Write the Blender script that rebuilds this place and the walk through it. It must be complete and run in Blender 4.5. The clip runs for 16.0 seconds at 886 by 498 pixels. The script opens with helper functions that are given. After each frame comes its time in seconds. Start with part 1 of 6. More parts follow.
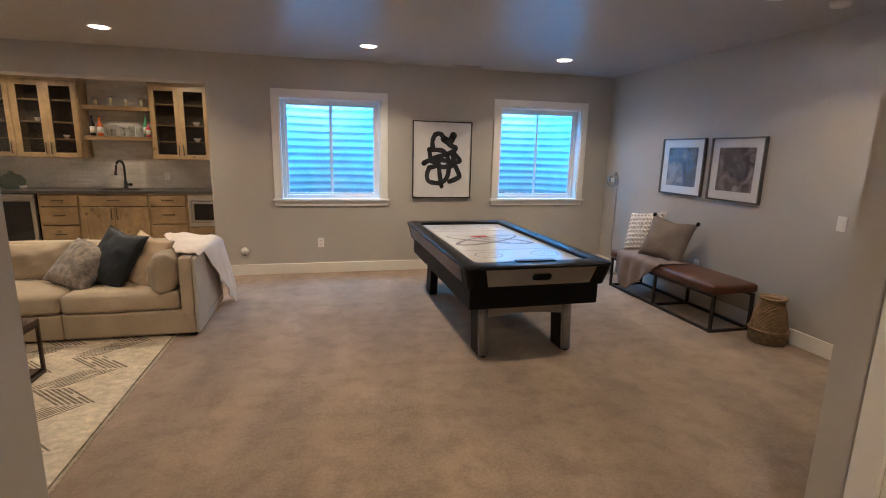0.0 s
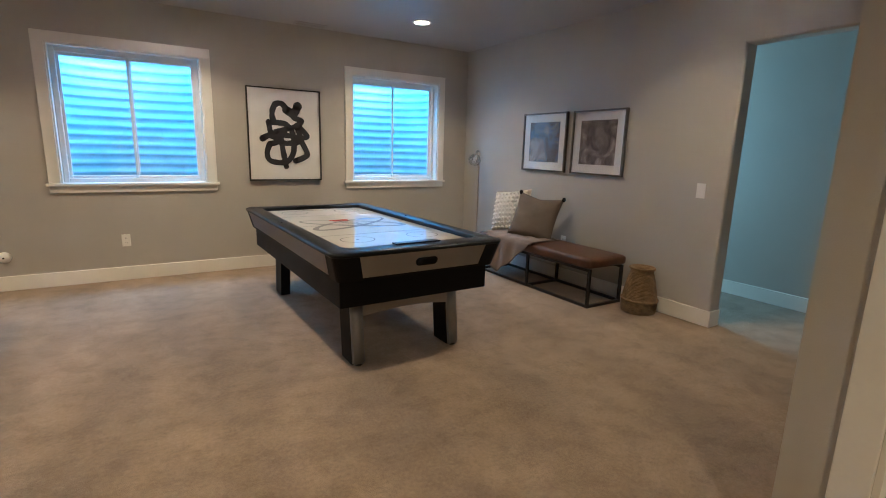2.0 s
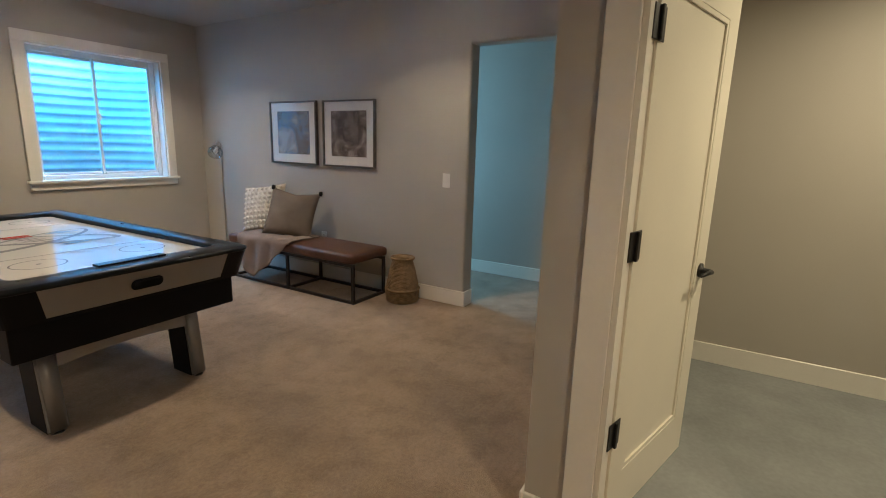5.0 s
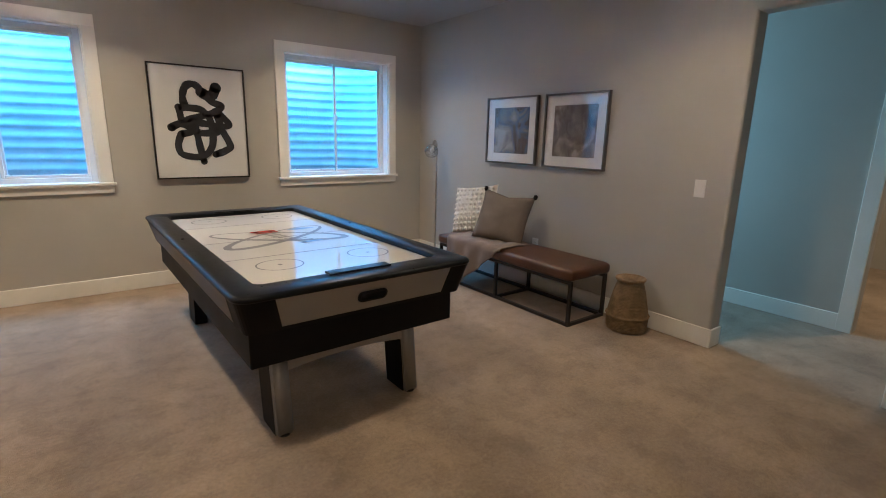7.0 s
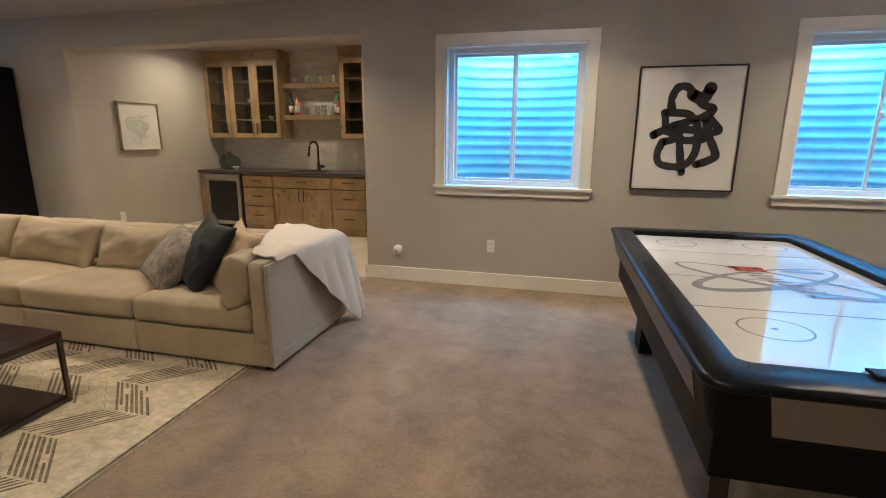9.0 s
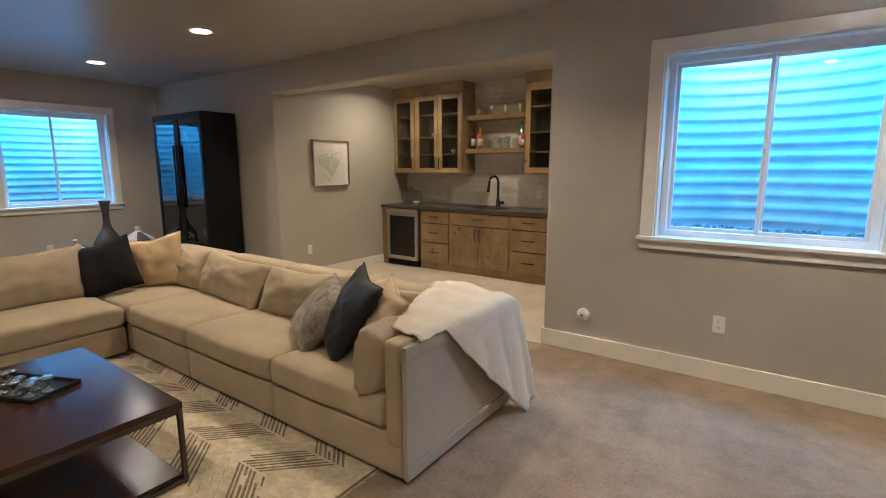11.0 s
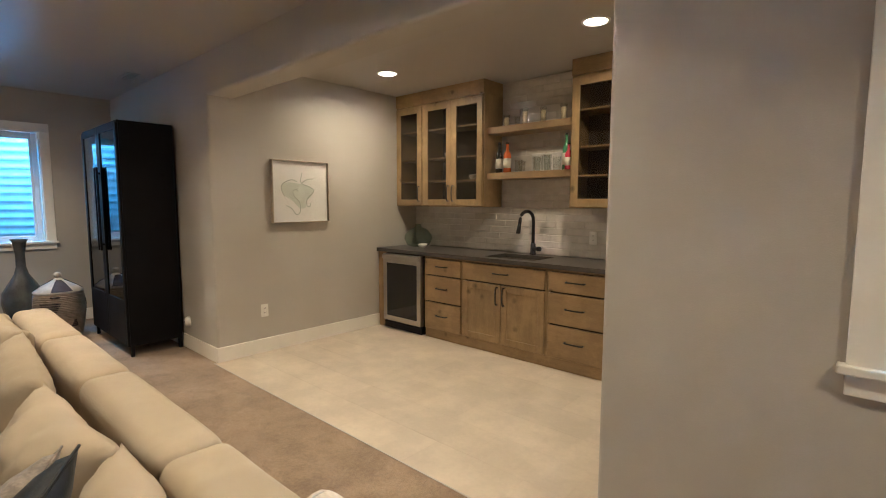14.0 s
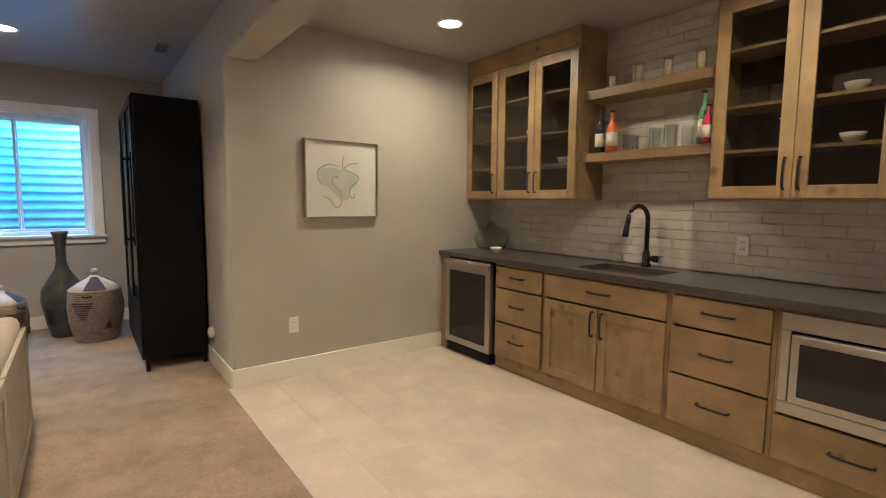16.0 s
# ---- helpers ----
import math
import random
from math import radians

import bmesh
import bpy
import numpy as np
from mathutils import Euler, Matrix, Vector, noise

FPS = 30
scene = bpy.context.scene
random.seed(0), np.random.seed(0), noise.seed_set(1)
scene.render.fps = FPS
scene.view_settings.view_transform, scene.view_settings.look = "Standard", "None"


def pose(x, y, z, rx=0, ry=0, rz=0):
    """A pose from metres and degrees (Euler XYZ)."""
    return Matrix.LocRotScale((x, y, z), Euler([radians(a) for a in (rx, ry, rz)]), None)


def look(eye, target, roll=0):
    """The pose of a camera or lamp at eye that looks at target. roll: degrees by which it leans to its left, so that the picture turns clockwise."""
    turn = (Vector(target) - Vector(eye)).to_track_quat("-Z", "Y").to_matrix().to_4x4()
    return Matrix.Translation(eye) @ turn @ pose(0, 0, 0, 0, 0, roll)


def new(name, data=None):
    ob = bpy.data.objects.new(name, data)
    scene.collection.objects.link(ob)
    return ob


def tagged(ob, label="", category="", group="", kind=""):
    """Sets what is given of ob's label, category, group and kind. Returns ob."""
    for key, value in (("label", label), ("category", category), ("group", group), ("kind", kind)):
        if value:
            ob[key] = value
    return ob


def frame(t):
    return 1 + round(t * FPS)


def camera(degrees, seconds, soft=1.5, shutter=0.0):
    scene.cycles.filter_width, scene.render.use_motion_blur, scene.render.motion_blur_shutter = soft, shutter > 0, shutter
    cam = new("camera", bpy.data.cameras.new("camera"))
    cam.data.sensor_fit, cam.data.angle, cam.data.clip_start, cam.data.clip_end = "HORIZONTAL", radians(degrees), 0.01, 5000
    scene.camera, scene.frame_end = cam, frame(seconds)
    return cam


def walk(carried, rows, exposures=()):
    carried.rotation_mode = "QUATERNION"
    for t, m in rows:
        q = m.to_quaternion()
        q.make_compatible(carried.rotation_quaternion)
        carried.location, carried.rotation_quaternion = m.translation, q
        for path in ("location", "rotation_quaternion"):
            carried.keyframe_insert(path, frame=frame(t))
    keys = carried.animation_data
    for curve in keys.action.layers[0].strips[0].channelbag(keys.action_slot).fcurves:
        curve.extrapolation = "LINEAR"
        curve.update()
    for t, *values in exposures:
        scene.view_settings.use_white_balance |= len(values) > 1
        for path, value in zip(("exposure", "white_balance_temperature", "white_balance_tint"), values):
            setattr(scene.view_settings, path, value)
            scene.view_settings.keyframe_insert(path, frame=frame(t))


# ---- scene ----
cam = camera(85.0, 16.0, soft=1.0)
PATH = [
    (0, (0.099, 0.61, 1.587), (0.558, 2.517, 1.194), 1.3),
    (0.5, (0.098, 0.81, 1.479), (0.676, 2.681, 1.073), 1.3),
    (1, (0.127, 1.042, 1.352), (0.731, 2.903, 0.939), 1.4),
    (1.5, (0.171, 1.2, 1.357), (0.897, 3.019, 0.949), 1.4),
    (2, (0.181, 1.307, 1.365), (1.218, 2.97, 0.965), 1.6),
    (2.5, (0.206, 1.329, 1.396), (1.474, 2.824, 0.996), 1.5),
    (3, (0.237, 1.325, 1.402), (1.703, 2.624, 0.998), 1.4),
    (3.5, (0.258, 1.325, 1.408), (1.851, 2.465, 1.0), 1.5),
    (4, (0.266, 1.341, 1.391), (1.933, 2.369, 0.984), 1.5),
    (4.2, (0.282, 1.346, 1.393), (1.97, 2.335, 0.979), 1.6),
    (6.5, (0.639, 1.777, 1.374), (2.112, 3.058, 0.938), 1.7),
    (7, (0.616, 1.955, 1.401), (1.793, 3.509, 0.953), 1.3),
    (7.5, (0.671, 2.134, 1.407), (1.427, 3.93, 0.957), 1.0),
    (8, (0.717, 2.265, 1.371), (1.004, 4.196, 0.934), 0.5),
    (8.5, (0.713, 2.354, 1.376), (0.569, 4.299, 0.935), 0.5),
    (9, (0.643, 2.513, 1.4), (0.173, 4.405, 0.953), 0.4),
    (9.5, (0.545, 2.687, 1.403), (-0.133, 4.517, 0.965), 0.5),
    (10, (0.453, 2.855, 1.439), (-0.416, 4.6, 0.994), 0.3),
    (12.3, (-0.023, 4.09, 1.456), (-1.301, 5.614, 1.256), -0.3),
    (12.5, (-0.106, 4.202, 1.452), (-1.382, 5.729, 1.249), -0.2),
    (13, (-0.245, 4.571, 1.437), (-1.563, 6.062, 1.236), 0.0),
    (13.5, (-0.390, 4.890, 1.445), (-1.708, 6.379, 1.247), 0.0),
    (14, (-0.499, 5.222, 1.421), (-1.833, 6.699, 1.229), 0.1),
    (14.5, (-0.645, 5.553, 1.407), (-1.998, 7.013, 1.216), 0.2),
    (15, (-0.828, 5.799, 1.410), (-2.206, 7.236, 1.214), 0.3),
    (15.5, (-0.985, 6.045, 1.407), (-2.503, 7.331, 1.206), 0.3),
    (16, (-1.174, 6.158, 1.353), (-2.765, 7.353, 1.158), 0.5),
]
walk(cam, [(t, look(eye, target, roll)) for t, eye, target, roll in PATH], [(0, 1.36, 5130, 22), (3, 1.32, 5200, 15), (7, 1.29, 5100, 18), (8.2, 1.22, 5090, 17), (9.5, 1.3, 5080, 16), (13, 1.24, 5000, 16), (14.5, 1.5, 5050, 16), (16, 1.44, 5050, 16)])


# ---- world, sun, lamps ----
world = bpy.data.worlds.new("sky")
scene.world = world
world.use_nodes = True
wn = world.node_tree
sky = wn.nodes.new("ShaderNodeTexSky")
sky.sky_type, sky.sun_disc = "NISHITA", False
sky.sun_elevation, sky.sun_rotation = radians(42), radians(155)
wn.links.new(sky.outputs[0], wn.nodes["Background"].inputs[0])
wn.nodes["Background"].inputs[1].default_value = 0.15

sun_data = bpy.data.lights.new("sun", "SUN")
sun_data.energy, sun_data.angle, sun_data.color = 0.5, radians(15), (1.0, 0.95, 0.88)
sun = new("sun", sun_data)
sun.matrix_world = look((4, -14, 14), (-2.0, -2.0, 0))

WARM = (1.0, 0.735, 0.37)
CEIL = 2.66


def down_lamp(x, y, z, watts, color=WARM, size=0.13, spread=125):
    d = bpy.data.lights.new("down_lamp", "AREA")
    d.shape, d.size, d.energy, d.color = "DISK", size, watts, color
    d.spread = radians(spread)
    ob = new("down_lamp", d)
    ob.location = (x, y, z)
    return ob


LAMPS = [(-4.09, 5.80), (-6.31, 5.76), (-1.93, 6.03), (0.55, 6.03), (2.79, 6.03),
         (3.08, 3.5), (0.55, 3.5), (-1.93, 3.5), (-4.09, 3.5), (-6.31, 3.5)]
K_LAMPS = [(-4.07, 8.38), (-2.01, 8.43)]
for x, y in LAMPS:
    down_lamp(x, y, CEIL - 0.012, 7.0 if y > 5 else 3.9)
for x, y in K_LAMPS:
    down_lamp(x, y, 2.64 - 0.012, 5.9, WARM, 0.09, 158)
down_lamp(3.0, 0.5, 2.5, 13, (1.0, 0.76, 0.37), 0.2, 165)
# unseen lamp added to brighten the entry walls, no fitting modelled
down_lamp(0.65, 0.2, CEIL - 0.012, 12, WARM, 0.13, 150)
down_lamp(6.6, 2.2, 2.6, 11, WARM, 0.2, 150)


def sky_panel(m, w, h, watts, color=(0.09, 0.55, 1.0)):
    d = bpy.data.lights.new("window_sky", "AREA")
    d.shape, d.size, d.size_y, d.energy, d.color = "RECTANGLE", w, h, watts, color
    ob = new("window_sky", d)
    ob.matrix_world = m
    return ob


# lamp added at the unseen hall end, in place of daylight
sky_panel(look((4.71, 5.58, 1.5), (4.71, 3.0, 1.3)), 0.8, 1.2, 15, (0.45, 0.87, 0.97))
# cyan lamps added over the open tops of the window wells, for sky light
for px, py, turn, watts in ((0.16, 7.66, 0, 35), (2.985, 7.66, 0, 35), (-8.26, 5.675, 90, 46)):
    sky_panel(pose(px, py, 2.66, 0, 0, turn) @ pose(0, 0.05, 0.12, -34), 1.55, 0.80, watts)

# ---- materials ----


def material(name, color, rough=0.6, metal=0.0, vary=0.08, scale=6.0, fine=120.0, bump=0.0, stretch=(1, 1, 1),
             dark=None, spec=0.5, rand=0.0, coat=0.0, sheen=0.0, big=0.0):
    m = bpy.data.materials.new(name)
    m.use_nodes = True
    nt = m.node_tree
    N, L = nt.nodes, nt.links
    b = N["Principled BSDF"]
    b.inputs["Roughness"].default_value = rough
    b.inputs["Metallic"].default_value = metal
    b.inputs["Specular IOR Level"].default_value = spec
    b.inputs["Coat Weight"].default_value = coat
    b.inputs["Sheen Weight"].default_value = sheen
    geo = N.new("ShaderNodeNewGeometry")
    mp = N.new("ShaderNodeMapping")
    mp.inputs["Scale"].default_value = stretch
    L.new(geo.outputs["Position"], mp.inputs["Vector"])
    n1 = N.new("ShaderNodeTexNoise")
    n1.inputs["Scale"].default_value, n1.inputs["Detail"].default_value = scale, 5
    n2 = N.new("ShaderNodeTexNoise")
    n2.inputs["Scale"].default_value, n2.inputs["Detail"].default_value = fine, 3
    L.new(mp.outputs[0], n1.inputs["Vector"])
    L.new(mp.outputs[0], n2.inputs["Vector"])
    add = N.new("ShaderNodeMath")
    add.operation = "MULTIPLY_ADD"
    L.new(n2.outputs[0], add.inputs[0])
    add.inputs[1].default_value = 0.45
    L.new(n1.outputs[0], add.inputs[2])
    ramp = N.new("ShaderNodeMapRange")
    ramp.inputs[1].default_value, ramp.inputs[2].default_value = 0.45, 1.0
    L.new(add.outputs[0], ramp.inputs[0])
    mix = N.new("ShaderNodeMix")
    mix.data_type = "RGBA"
    lo = dark or tuple(c * (1 - 2 * vary) for c in color)
    hi = tuple(min(1, c * (1 + vary)) for c in color)
    mix.inputs[6].default_value, mix.inputs[7].default_value = (*lo, 1), (*hi, 1)
    L.new(ramp.outputs[0], mix.inputs[0])
    out = mix.outputs[2]
    if rand:
        oi = N.new("ShaderNodeObjectInfo")
        mr = N.new("ShaderNodeMapRange")
        mr.inputs[3].default_value, mr.inputs[4].default_value = 1 - rand, 1 + rand
        L.new(oi.outputs["Random"], mr.inputs[0])
        hs = N.new("ShaderNodeHueSaturation")
        L.new(mr.outputs[0], hs.inputs["Value"])
        L.new(out, hs.inputs["Color"])
        out = hs.outputs[0]
    L.new(out, b.inputs["Base Color"])
    rr = N.new("ShaderNodeMapRange")
    rr.inputs[3].default_value, rr.inputs[4].default_value = max(0.02, rough - 0.06), min(1, rough + 0.06)
    L.new(n1.outputs[0], rr.inputs[0])
    L.new(rr.outputs[0], b.inputs["Roughness"])
    if bump:
        bp = N.new("ShaderNodeBump")
        bp.inputs["Strength"].default_value, bp.inputs["Distance"].default_value = min(1, bump), 0.004
        L.new(n2.outputs[0], bp.inputs["Height"])
        L.new(bp.outputs[0], b.inputs["Normal"])
    return m


def glow(name, color, strength):
    m = bpy.data.materials.new(name)
    m.use_nodes = True
    b = m.node_tree.nodes["Principled BSDF"]
    b.inputs["Base Color"].default_value = (0.8, 0.8, 0.8, 1)
    b.inputs["Emission Color"].default_value = (*color, 1)
    b.inputs["Emission Strength"].default_value = strength
    return m


def clear_glass(name, tint=(1, 1, 1), gloss=0.03):
    m = bpy.data.materials.new(name)
    m.use_nodes = True
    nt = m.node_tree
    N, L = nt.nodes, nt.links
    N.remove(N["Principled BSDF"])
    tr, gl, mx, lw, pw, ml = (N.new(k) for k in ("ShaderNodeBsdfTransparent", "ShaderNodeBsdfGlossy", "ShaderNodeMixShader", "ShaderNodeLayerWeight", "ShaderNodeMath", "ShaderNodeMath"))
    tr.inputs[0].default_value = (*tint, 1)
    gl.inputs["Roughness"].default_value = 0.02
    lw.inputs[0].default_value = 0.5
    pw.operation, ml.operation = "POWER", "MULTIPLY_ADD"
    pw.inputs[1].default_value = 4.0
    ml.inputs[1].default_value, ml.inputs[2].default_value = 0.7, gloss
    L.new(lw.outputs["Facing"], pw.inputs[0])
    L.new(pw.outputs[0], ml.inputs[0])
    L.new(ml.outputs[0], mx.inputs[0])
    L.new(tr.outputs[0], mx.inputs[1])
    L.new(gl.outputs[0], mx.inputs[2])
    L.new(mx.outputs[0], N["Material Output"].inputs[0])
    return m


WALL = material("greige_wall_paint", (0.45, 0.42, 0.367), 0.55, vary=0.025, scale=1.5, fine=220, bump=0.12)
CEILING = material("greige_ceiling_paint", (0.43, 0.40, 0.365), 0.34, vary=0.025, scale=1.2, fine=160, bump=0.10)
TRIM = material("white_trim_paint", (0.80, 0.77, 0.70), 0.35, vary=0.02, scale=3, fine=60)
VINYL = material("white_vinyl", (0.82, 0.83, 0.84), 0.3, vary=0.01)
DOOR_PAINT = material("cream_door_paint", (0.78, 0.74, 0.62), 0.4, vary=0.02, scale=3)
CARPET = material("beige_carpet", (0.36, 0.262, 0.178), 0.95, vary=0.10, scale=3.2, fine=260, bump=1.0, spec=0.1, sheen=0.2)


def mottle(m, amount, scale, seed, lo=0.42, hi=0.62):
    """Blotches of crushed pile or cloudy stone over a material's colour."""
    N, L = m.node_tree.nodes, m.node_tree.links
    b = N["Principled BSDF"]
    src = b.inputs["Base Color"].links[0].from_socket
    tc, mp, nz, mr, mx = (N.new(k) for k in ("ShaderNodeNewGeometry", "ShaderNodeMapping", "ShaderNodeTexNoise", "ShaderNodeMapRange", "ShaderNodeMix"))
    mp.inputs["Location"].default_value = (seed, seed * 1.7, 0)
    nz.inputs["Scale"].default_value, nz.inputs["Detail"].default_value, nz.inputs["Roughness"].default_value = scale, 6, 0.62
    mr.inputs[1].default_value, mr.inputs[2].default_value = lo, hi
    mr.inputs[3].default_value, mr.inputs[4].default_value = 1 - amount, 1 + amount * 0.35
    mx.data_type, mx.blend_type = "RGBA", "MULTIPLY"
    mx.inputs[0].default_value = 1.0
    L.new(tc.outputs["Position"], mp.inputs[0])
    L.new(mp.outputs[0], nz.inputs["Vector"])
    L.new(nz.outputs[0], mr.inputs[0])
    L.new(src, mx.inputs[6])
    L.new(mr.outputs[0], mx.inputs[7])
    L.new(mx.outputs[2], b.inputs["Base Color"])
    return m




def vacuum_bands(m, amount, pitch):
    """Broad strokes of a vacuum cleaner, where the pile lies one way and the other."""
    N, L = m.node_tree.nodes, m.node_tree.links
    b = N["Principled BSDF"]
    src = b.inputs["Base Color"].links[0].from_socket
    tc, mp, wv, mr, mx = (N.new(k) for k in ("ShaderNodeNewGeometry", "ShaderNodeMapping", "ShaderNodeTexWave", "ShaderNodeMapRange", "ShaderNodeMix"))
    mp.inputs["Rotation"].default_value = (0, 0, radians(9))
    wv.inputs["Scale"].default_value, wv.inputs["Distortion"].default_value = 0.314 / pitch, 4.5
    wv.inputs["Detail"].default_value, wv.inputs["Detail Scale"].default_value, wv.inputs["Detail Roughness"].default_value = 3, 0.9, 0.6
    mr.inputs[1].default_value, mr.inputs[2].default_value = 0.30, 0.70
    mr.inputs[3].default_value, mr.inputs[4].default_value = 1 - amount, 1 + amount * 0.4
    mx.data_type, mx.blend_type = "RGBA", "MULTIPLY"
    mx.inputs[0].default_value = 1.0
    L.new(tc.outputs["Position"], mp.inputs[0])
    L.new(mp.outputs[0], wv.inputs["Vector"])
    L.new(wv.outputs["Fac"], mr.inputs[0])
    L.new(src, mx.inputs[6])
    L.new(mr.outputs[0], mx.inputs[7])
    L.new(mx.outputs[2], b.inputs["Base Color"])


vacuum_bands(CARPET, 0.09, 0.7)
mottle(CARPET, 0.09, 0.8, 3.0, 0.42, 0.58)
mottle(CARPET, 0.15, 6.5, 9.0, 0.38, 0.54)
mottle(CARPET, 0.14, 55.0, 5.0, 0.38, 0.62)
CONCRETE = material("grey_concrete", (0.27, 0.28, 0.28), 0.6, vary=0.12, scale=4, fine=40, bump=0.2)
PLANK = material("pale_vinyl_plank", (0.63, 0.54, 0.43), 0.45, vary=0.05, scale=3, fine=40, rand=0.035)
mottle(PLANK, 0.10, 3.0, 5.0)
WOOD = material("knotty_alder", (0.35, 0.24, 0.11), 0.42, vary=0.09, scale=5, fine=40, stretch=(4, 4, 0.7), bump=0.05, rand=0.06)
WOOD_H = material("knotty_alder_cross", (0.355, 0.238, 0.108), 0.42, vary=0.09, scale=5, fine=40, stretch=(0.7, 4, 4), bump=0.05, rand=0.06)
mottle(WOOD, 0.22, 3.5, 2.0)
mottle(WOOD_H, 0.22, 3.5, 6.0)


def knots(m, scale, size, depth):
    """Dark oval knots scattered through the wood."""
    N, L = m.node_tree.nodes, m.node_tree.links
    b = N["Principled BSDF"]
    src = b.inputs["Base Color"].links[0].from_socket
    tc, nz, ad, vo, mr, mx = (N.new(k) for k in ("ShaderNodeNewGeometry", "ShaderNodeTexNoise", "ShaderNodeMix", "ShaderNodeTexVoronoi", "ShaderNodeMapRange", "ShaderNodeMix"))
    nz.inputs["Scale"].default_value = 14
    ad.data_type = "RGBA"
    ad.inputs[0].default_value = 0.035
    vo.inputs["Scale"].default_value = scale
    mr.inputs[1].default_value, mr.inputs[2].default_value = size * 0.25, size
    mr.inputs[3].default_value, mr.inputs[4].default_value = 1 - depth, 1.0
    mx.data_type, mx.blend_type = "RGBA", "MULTIPLY"
    mx.inputs[0].default_value = 1.0
    L.new(tc.outputs["Position"], nz.inputs["Vector"])
    L.new(tc.outputs["Position"], ad.inputs[6])
    L.new(nz.outputs["Color"], ad.inputs[7])
    L.new(ad.outputs[2], vo.inputs["Vector"])
    L.new(vo.outputs["Distance"], mr.inputs[0])
    L.new(src, mx.inputs[6])
    L.new(mr.outputs[0], mx.inputs[7])
    L.new(mx.outputs[2], b.inputs["Base Color"])


knots(WOOD, 5.0, 0.17, 0.6)
knots(WOOD_H, 5.0, 0.15, 0.6)
# cabinet insides: their shade is put into a darker colour than the fronts
WOOD_SHADE = material("shaded_cabinet_inside", (0.065, 0.046, 0.031), 0.6, vary=0.1, stretch=(4, 4, 1))
STONE = material("dark_grey_quartz", (0.075, 0.068, 0.06), 0.35, vary=0.15, scale=30, fine=200)
TILE = material("white_gloss_tile", (0.62, 0.58, 0.515), 0.24, vary=0.06, scale=14, fine=40, bump=0.05, rand=0.05)
UNDERLAY = material("plank_joint", (0.57, 0.49, 0.40), 0.8, vary=0.03)
GROUT = material("grey_grout", (0.60, 0.565, 0.50), 0.9, vary=0.08)
STEEL = material("brushed_steel", (0.50, 0.48, 0.45), 0.32, 1.0, vary=0.04, scale=3, fine=200, stretch=(0.2, 1, 8))
BLACK_METAL = material("black_metal", (0.012, 0.011, 0.011), 0.38, vary=0.2)
BLACK_GLASS = material("black_glass", (0.012, 0.012, 0.013), 0.06, vary=0.1)
GALV = material("galvanised_steel", (0.66, 0.69, 0.70), 0.5, 0.25, vary=0.08, scale=5, fine=30)
GLASS = clear_glass("window_glass")
THIN_GLASS = clear_glass("thin_glass", (0.96, 0.97, 0.96), 0.035)
CAB_GLASS = clear_glass("cabinet_glass", (0.72, 0.71, 0.69), 0.045)
SMOKED_GLASS = clear_glass("smoked_glass", (0.40, 0.40, 0.41), 0.095)
GLOBE_GLASS = clear_glass("globe_glass", (0.93, 0.94, 0.94), 0.12)
LENS = glow("lamp_lens", (1.0, 0.78, 0.52), 18.0)
PLASTIC = material("white_plastic", (0.80, 0.78, 0.73), 0.35, vary=0.01)
SOFA = material("beige_linen", (0.43, 0.35, 0.245), 0.92, vary=0.05, scale=5, fine=420, bump=0.35, spec=0.15, sheen=0.15)
SOFA_D = material("beige_linen_panel", (0.44, 0.39, 0.32), 0.9, vary=0.04, scale=5, fine=420, bump=0.3, spec=0.15)
BLACK_PAINT = material("black_paint", (0.006, 0.006, 0.007), 0.5, vary=0.15, scale=4, spec=0.14)
BLACK_RAIL = material("black_vinyl_rail", (0.007, 0.008, 0.010), 0.30, vary=0.15, scale=30, spec=0.17)
SILVER = material("silver_laminate", (0.50, 0.46, 0.42), 0.4, 0.0, vary=0.03)
SILVER_LEG = material("silver_paint", (0.30, 0.29, 0.28), 0.4, 0.5, vary=0.05)
PLAY = material("white_playfield", (0.80, 0.77, 0.72), 0.06, vary=0.01, coat=0.45)
LINE_GREY = material("grey_line_print", (0.30, 0.29, 0.30), 0.15, vary=0.05)
RED = material("red_print", (0.60, 0.07, 0.05), 0.2, vary=0.05)
PALE_BLUE = material("pale_blue_print", (0.35, 0.45, 0.60), 0.2, vary=0.05)
LEATHER = material("brown_leather", (0.105, 0.042, 0.018), 0.36, vary=0.25, scale=7, fine=150, bump=0.2)
IRON = material("dark_bronze_metal", (0.028, 0.021, 0.017), 0.45, 0.4, vary=0.2)
BRONZE = material("bronze_metal", (0.11, 0.085, 0.065), 0.35, 0.6, vary=0.15)
WICKER = material("wicker", (0.30, 0.19, 0.085), 0.7, vary=0.25, scale=20, fine=150, bump=0.5)
WALNUT = material("dark_walnut", (0.050, 0.021, 0.012), 0.22, vary=0.14, scale=3, fine=30, stretch=(6, 0.8, 6))
RUG = material("cream_rug", (0.68, 0.585, 0.43), 0.95, vary=0.10, scale=9, fine=180, bump=0.8, stretch=(1, 2.5, 1), spec=0.1)
RUG_F = material("faint_rug_line", (0.40, 0.34, 0.26), 0.95, vary=0.15, scale=12, fine=180, bump=0.6, spec=0.1)
RUG_D = material("brown_rug_stripe", (0.25, 0.205, 0.155), 0.95, vary=0.2, scale=12, fine=180, bump=0.8, spec=0.1)

mottle(RUG, 0.16, 28.0, 4.0, 0.4, 0.6)
mottle(RUG, 0.10, 3.0, 7.0)
mottle(RUG_D, 0.30, 40.0, 8.0, 0.4, 0.6)
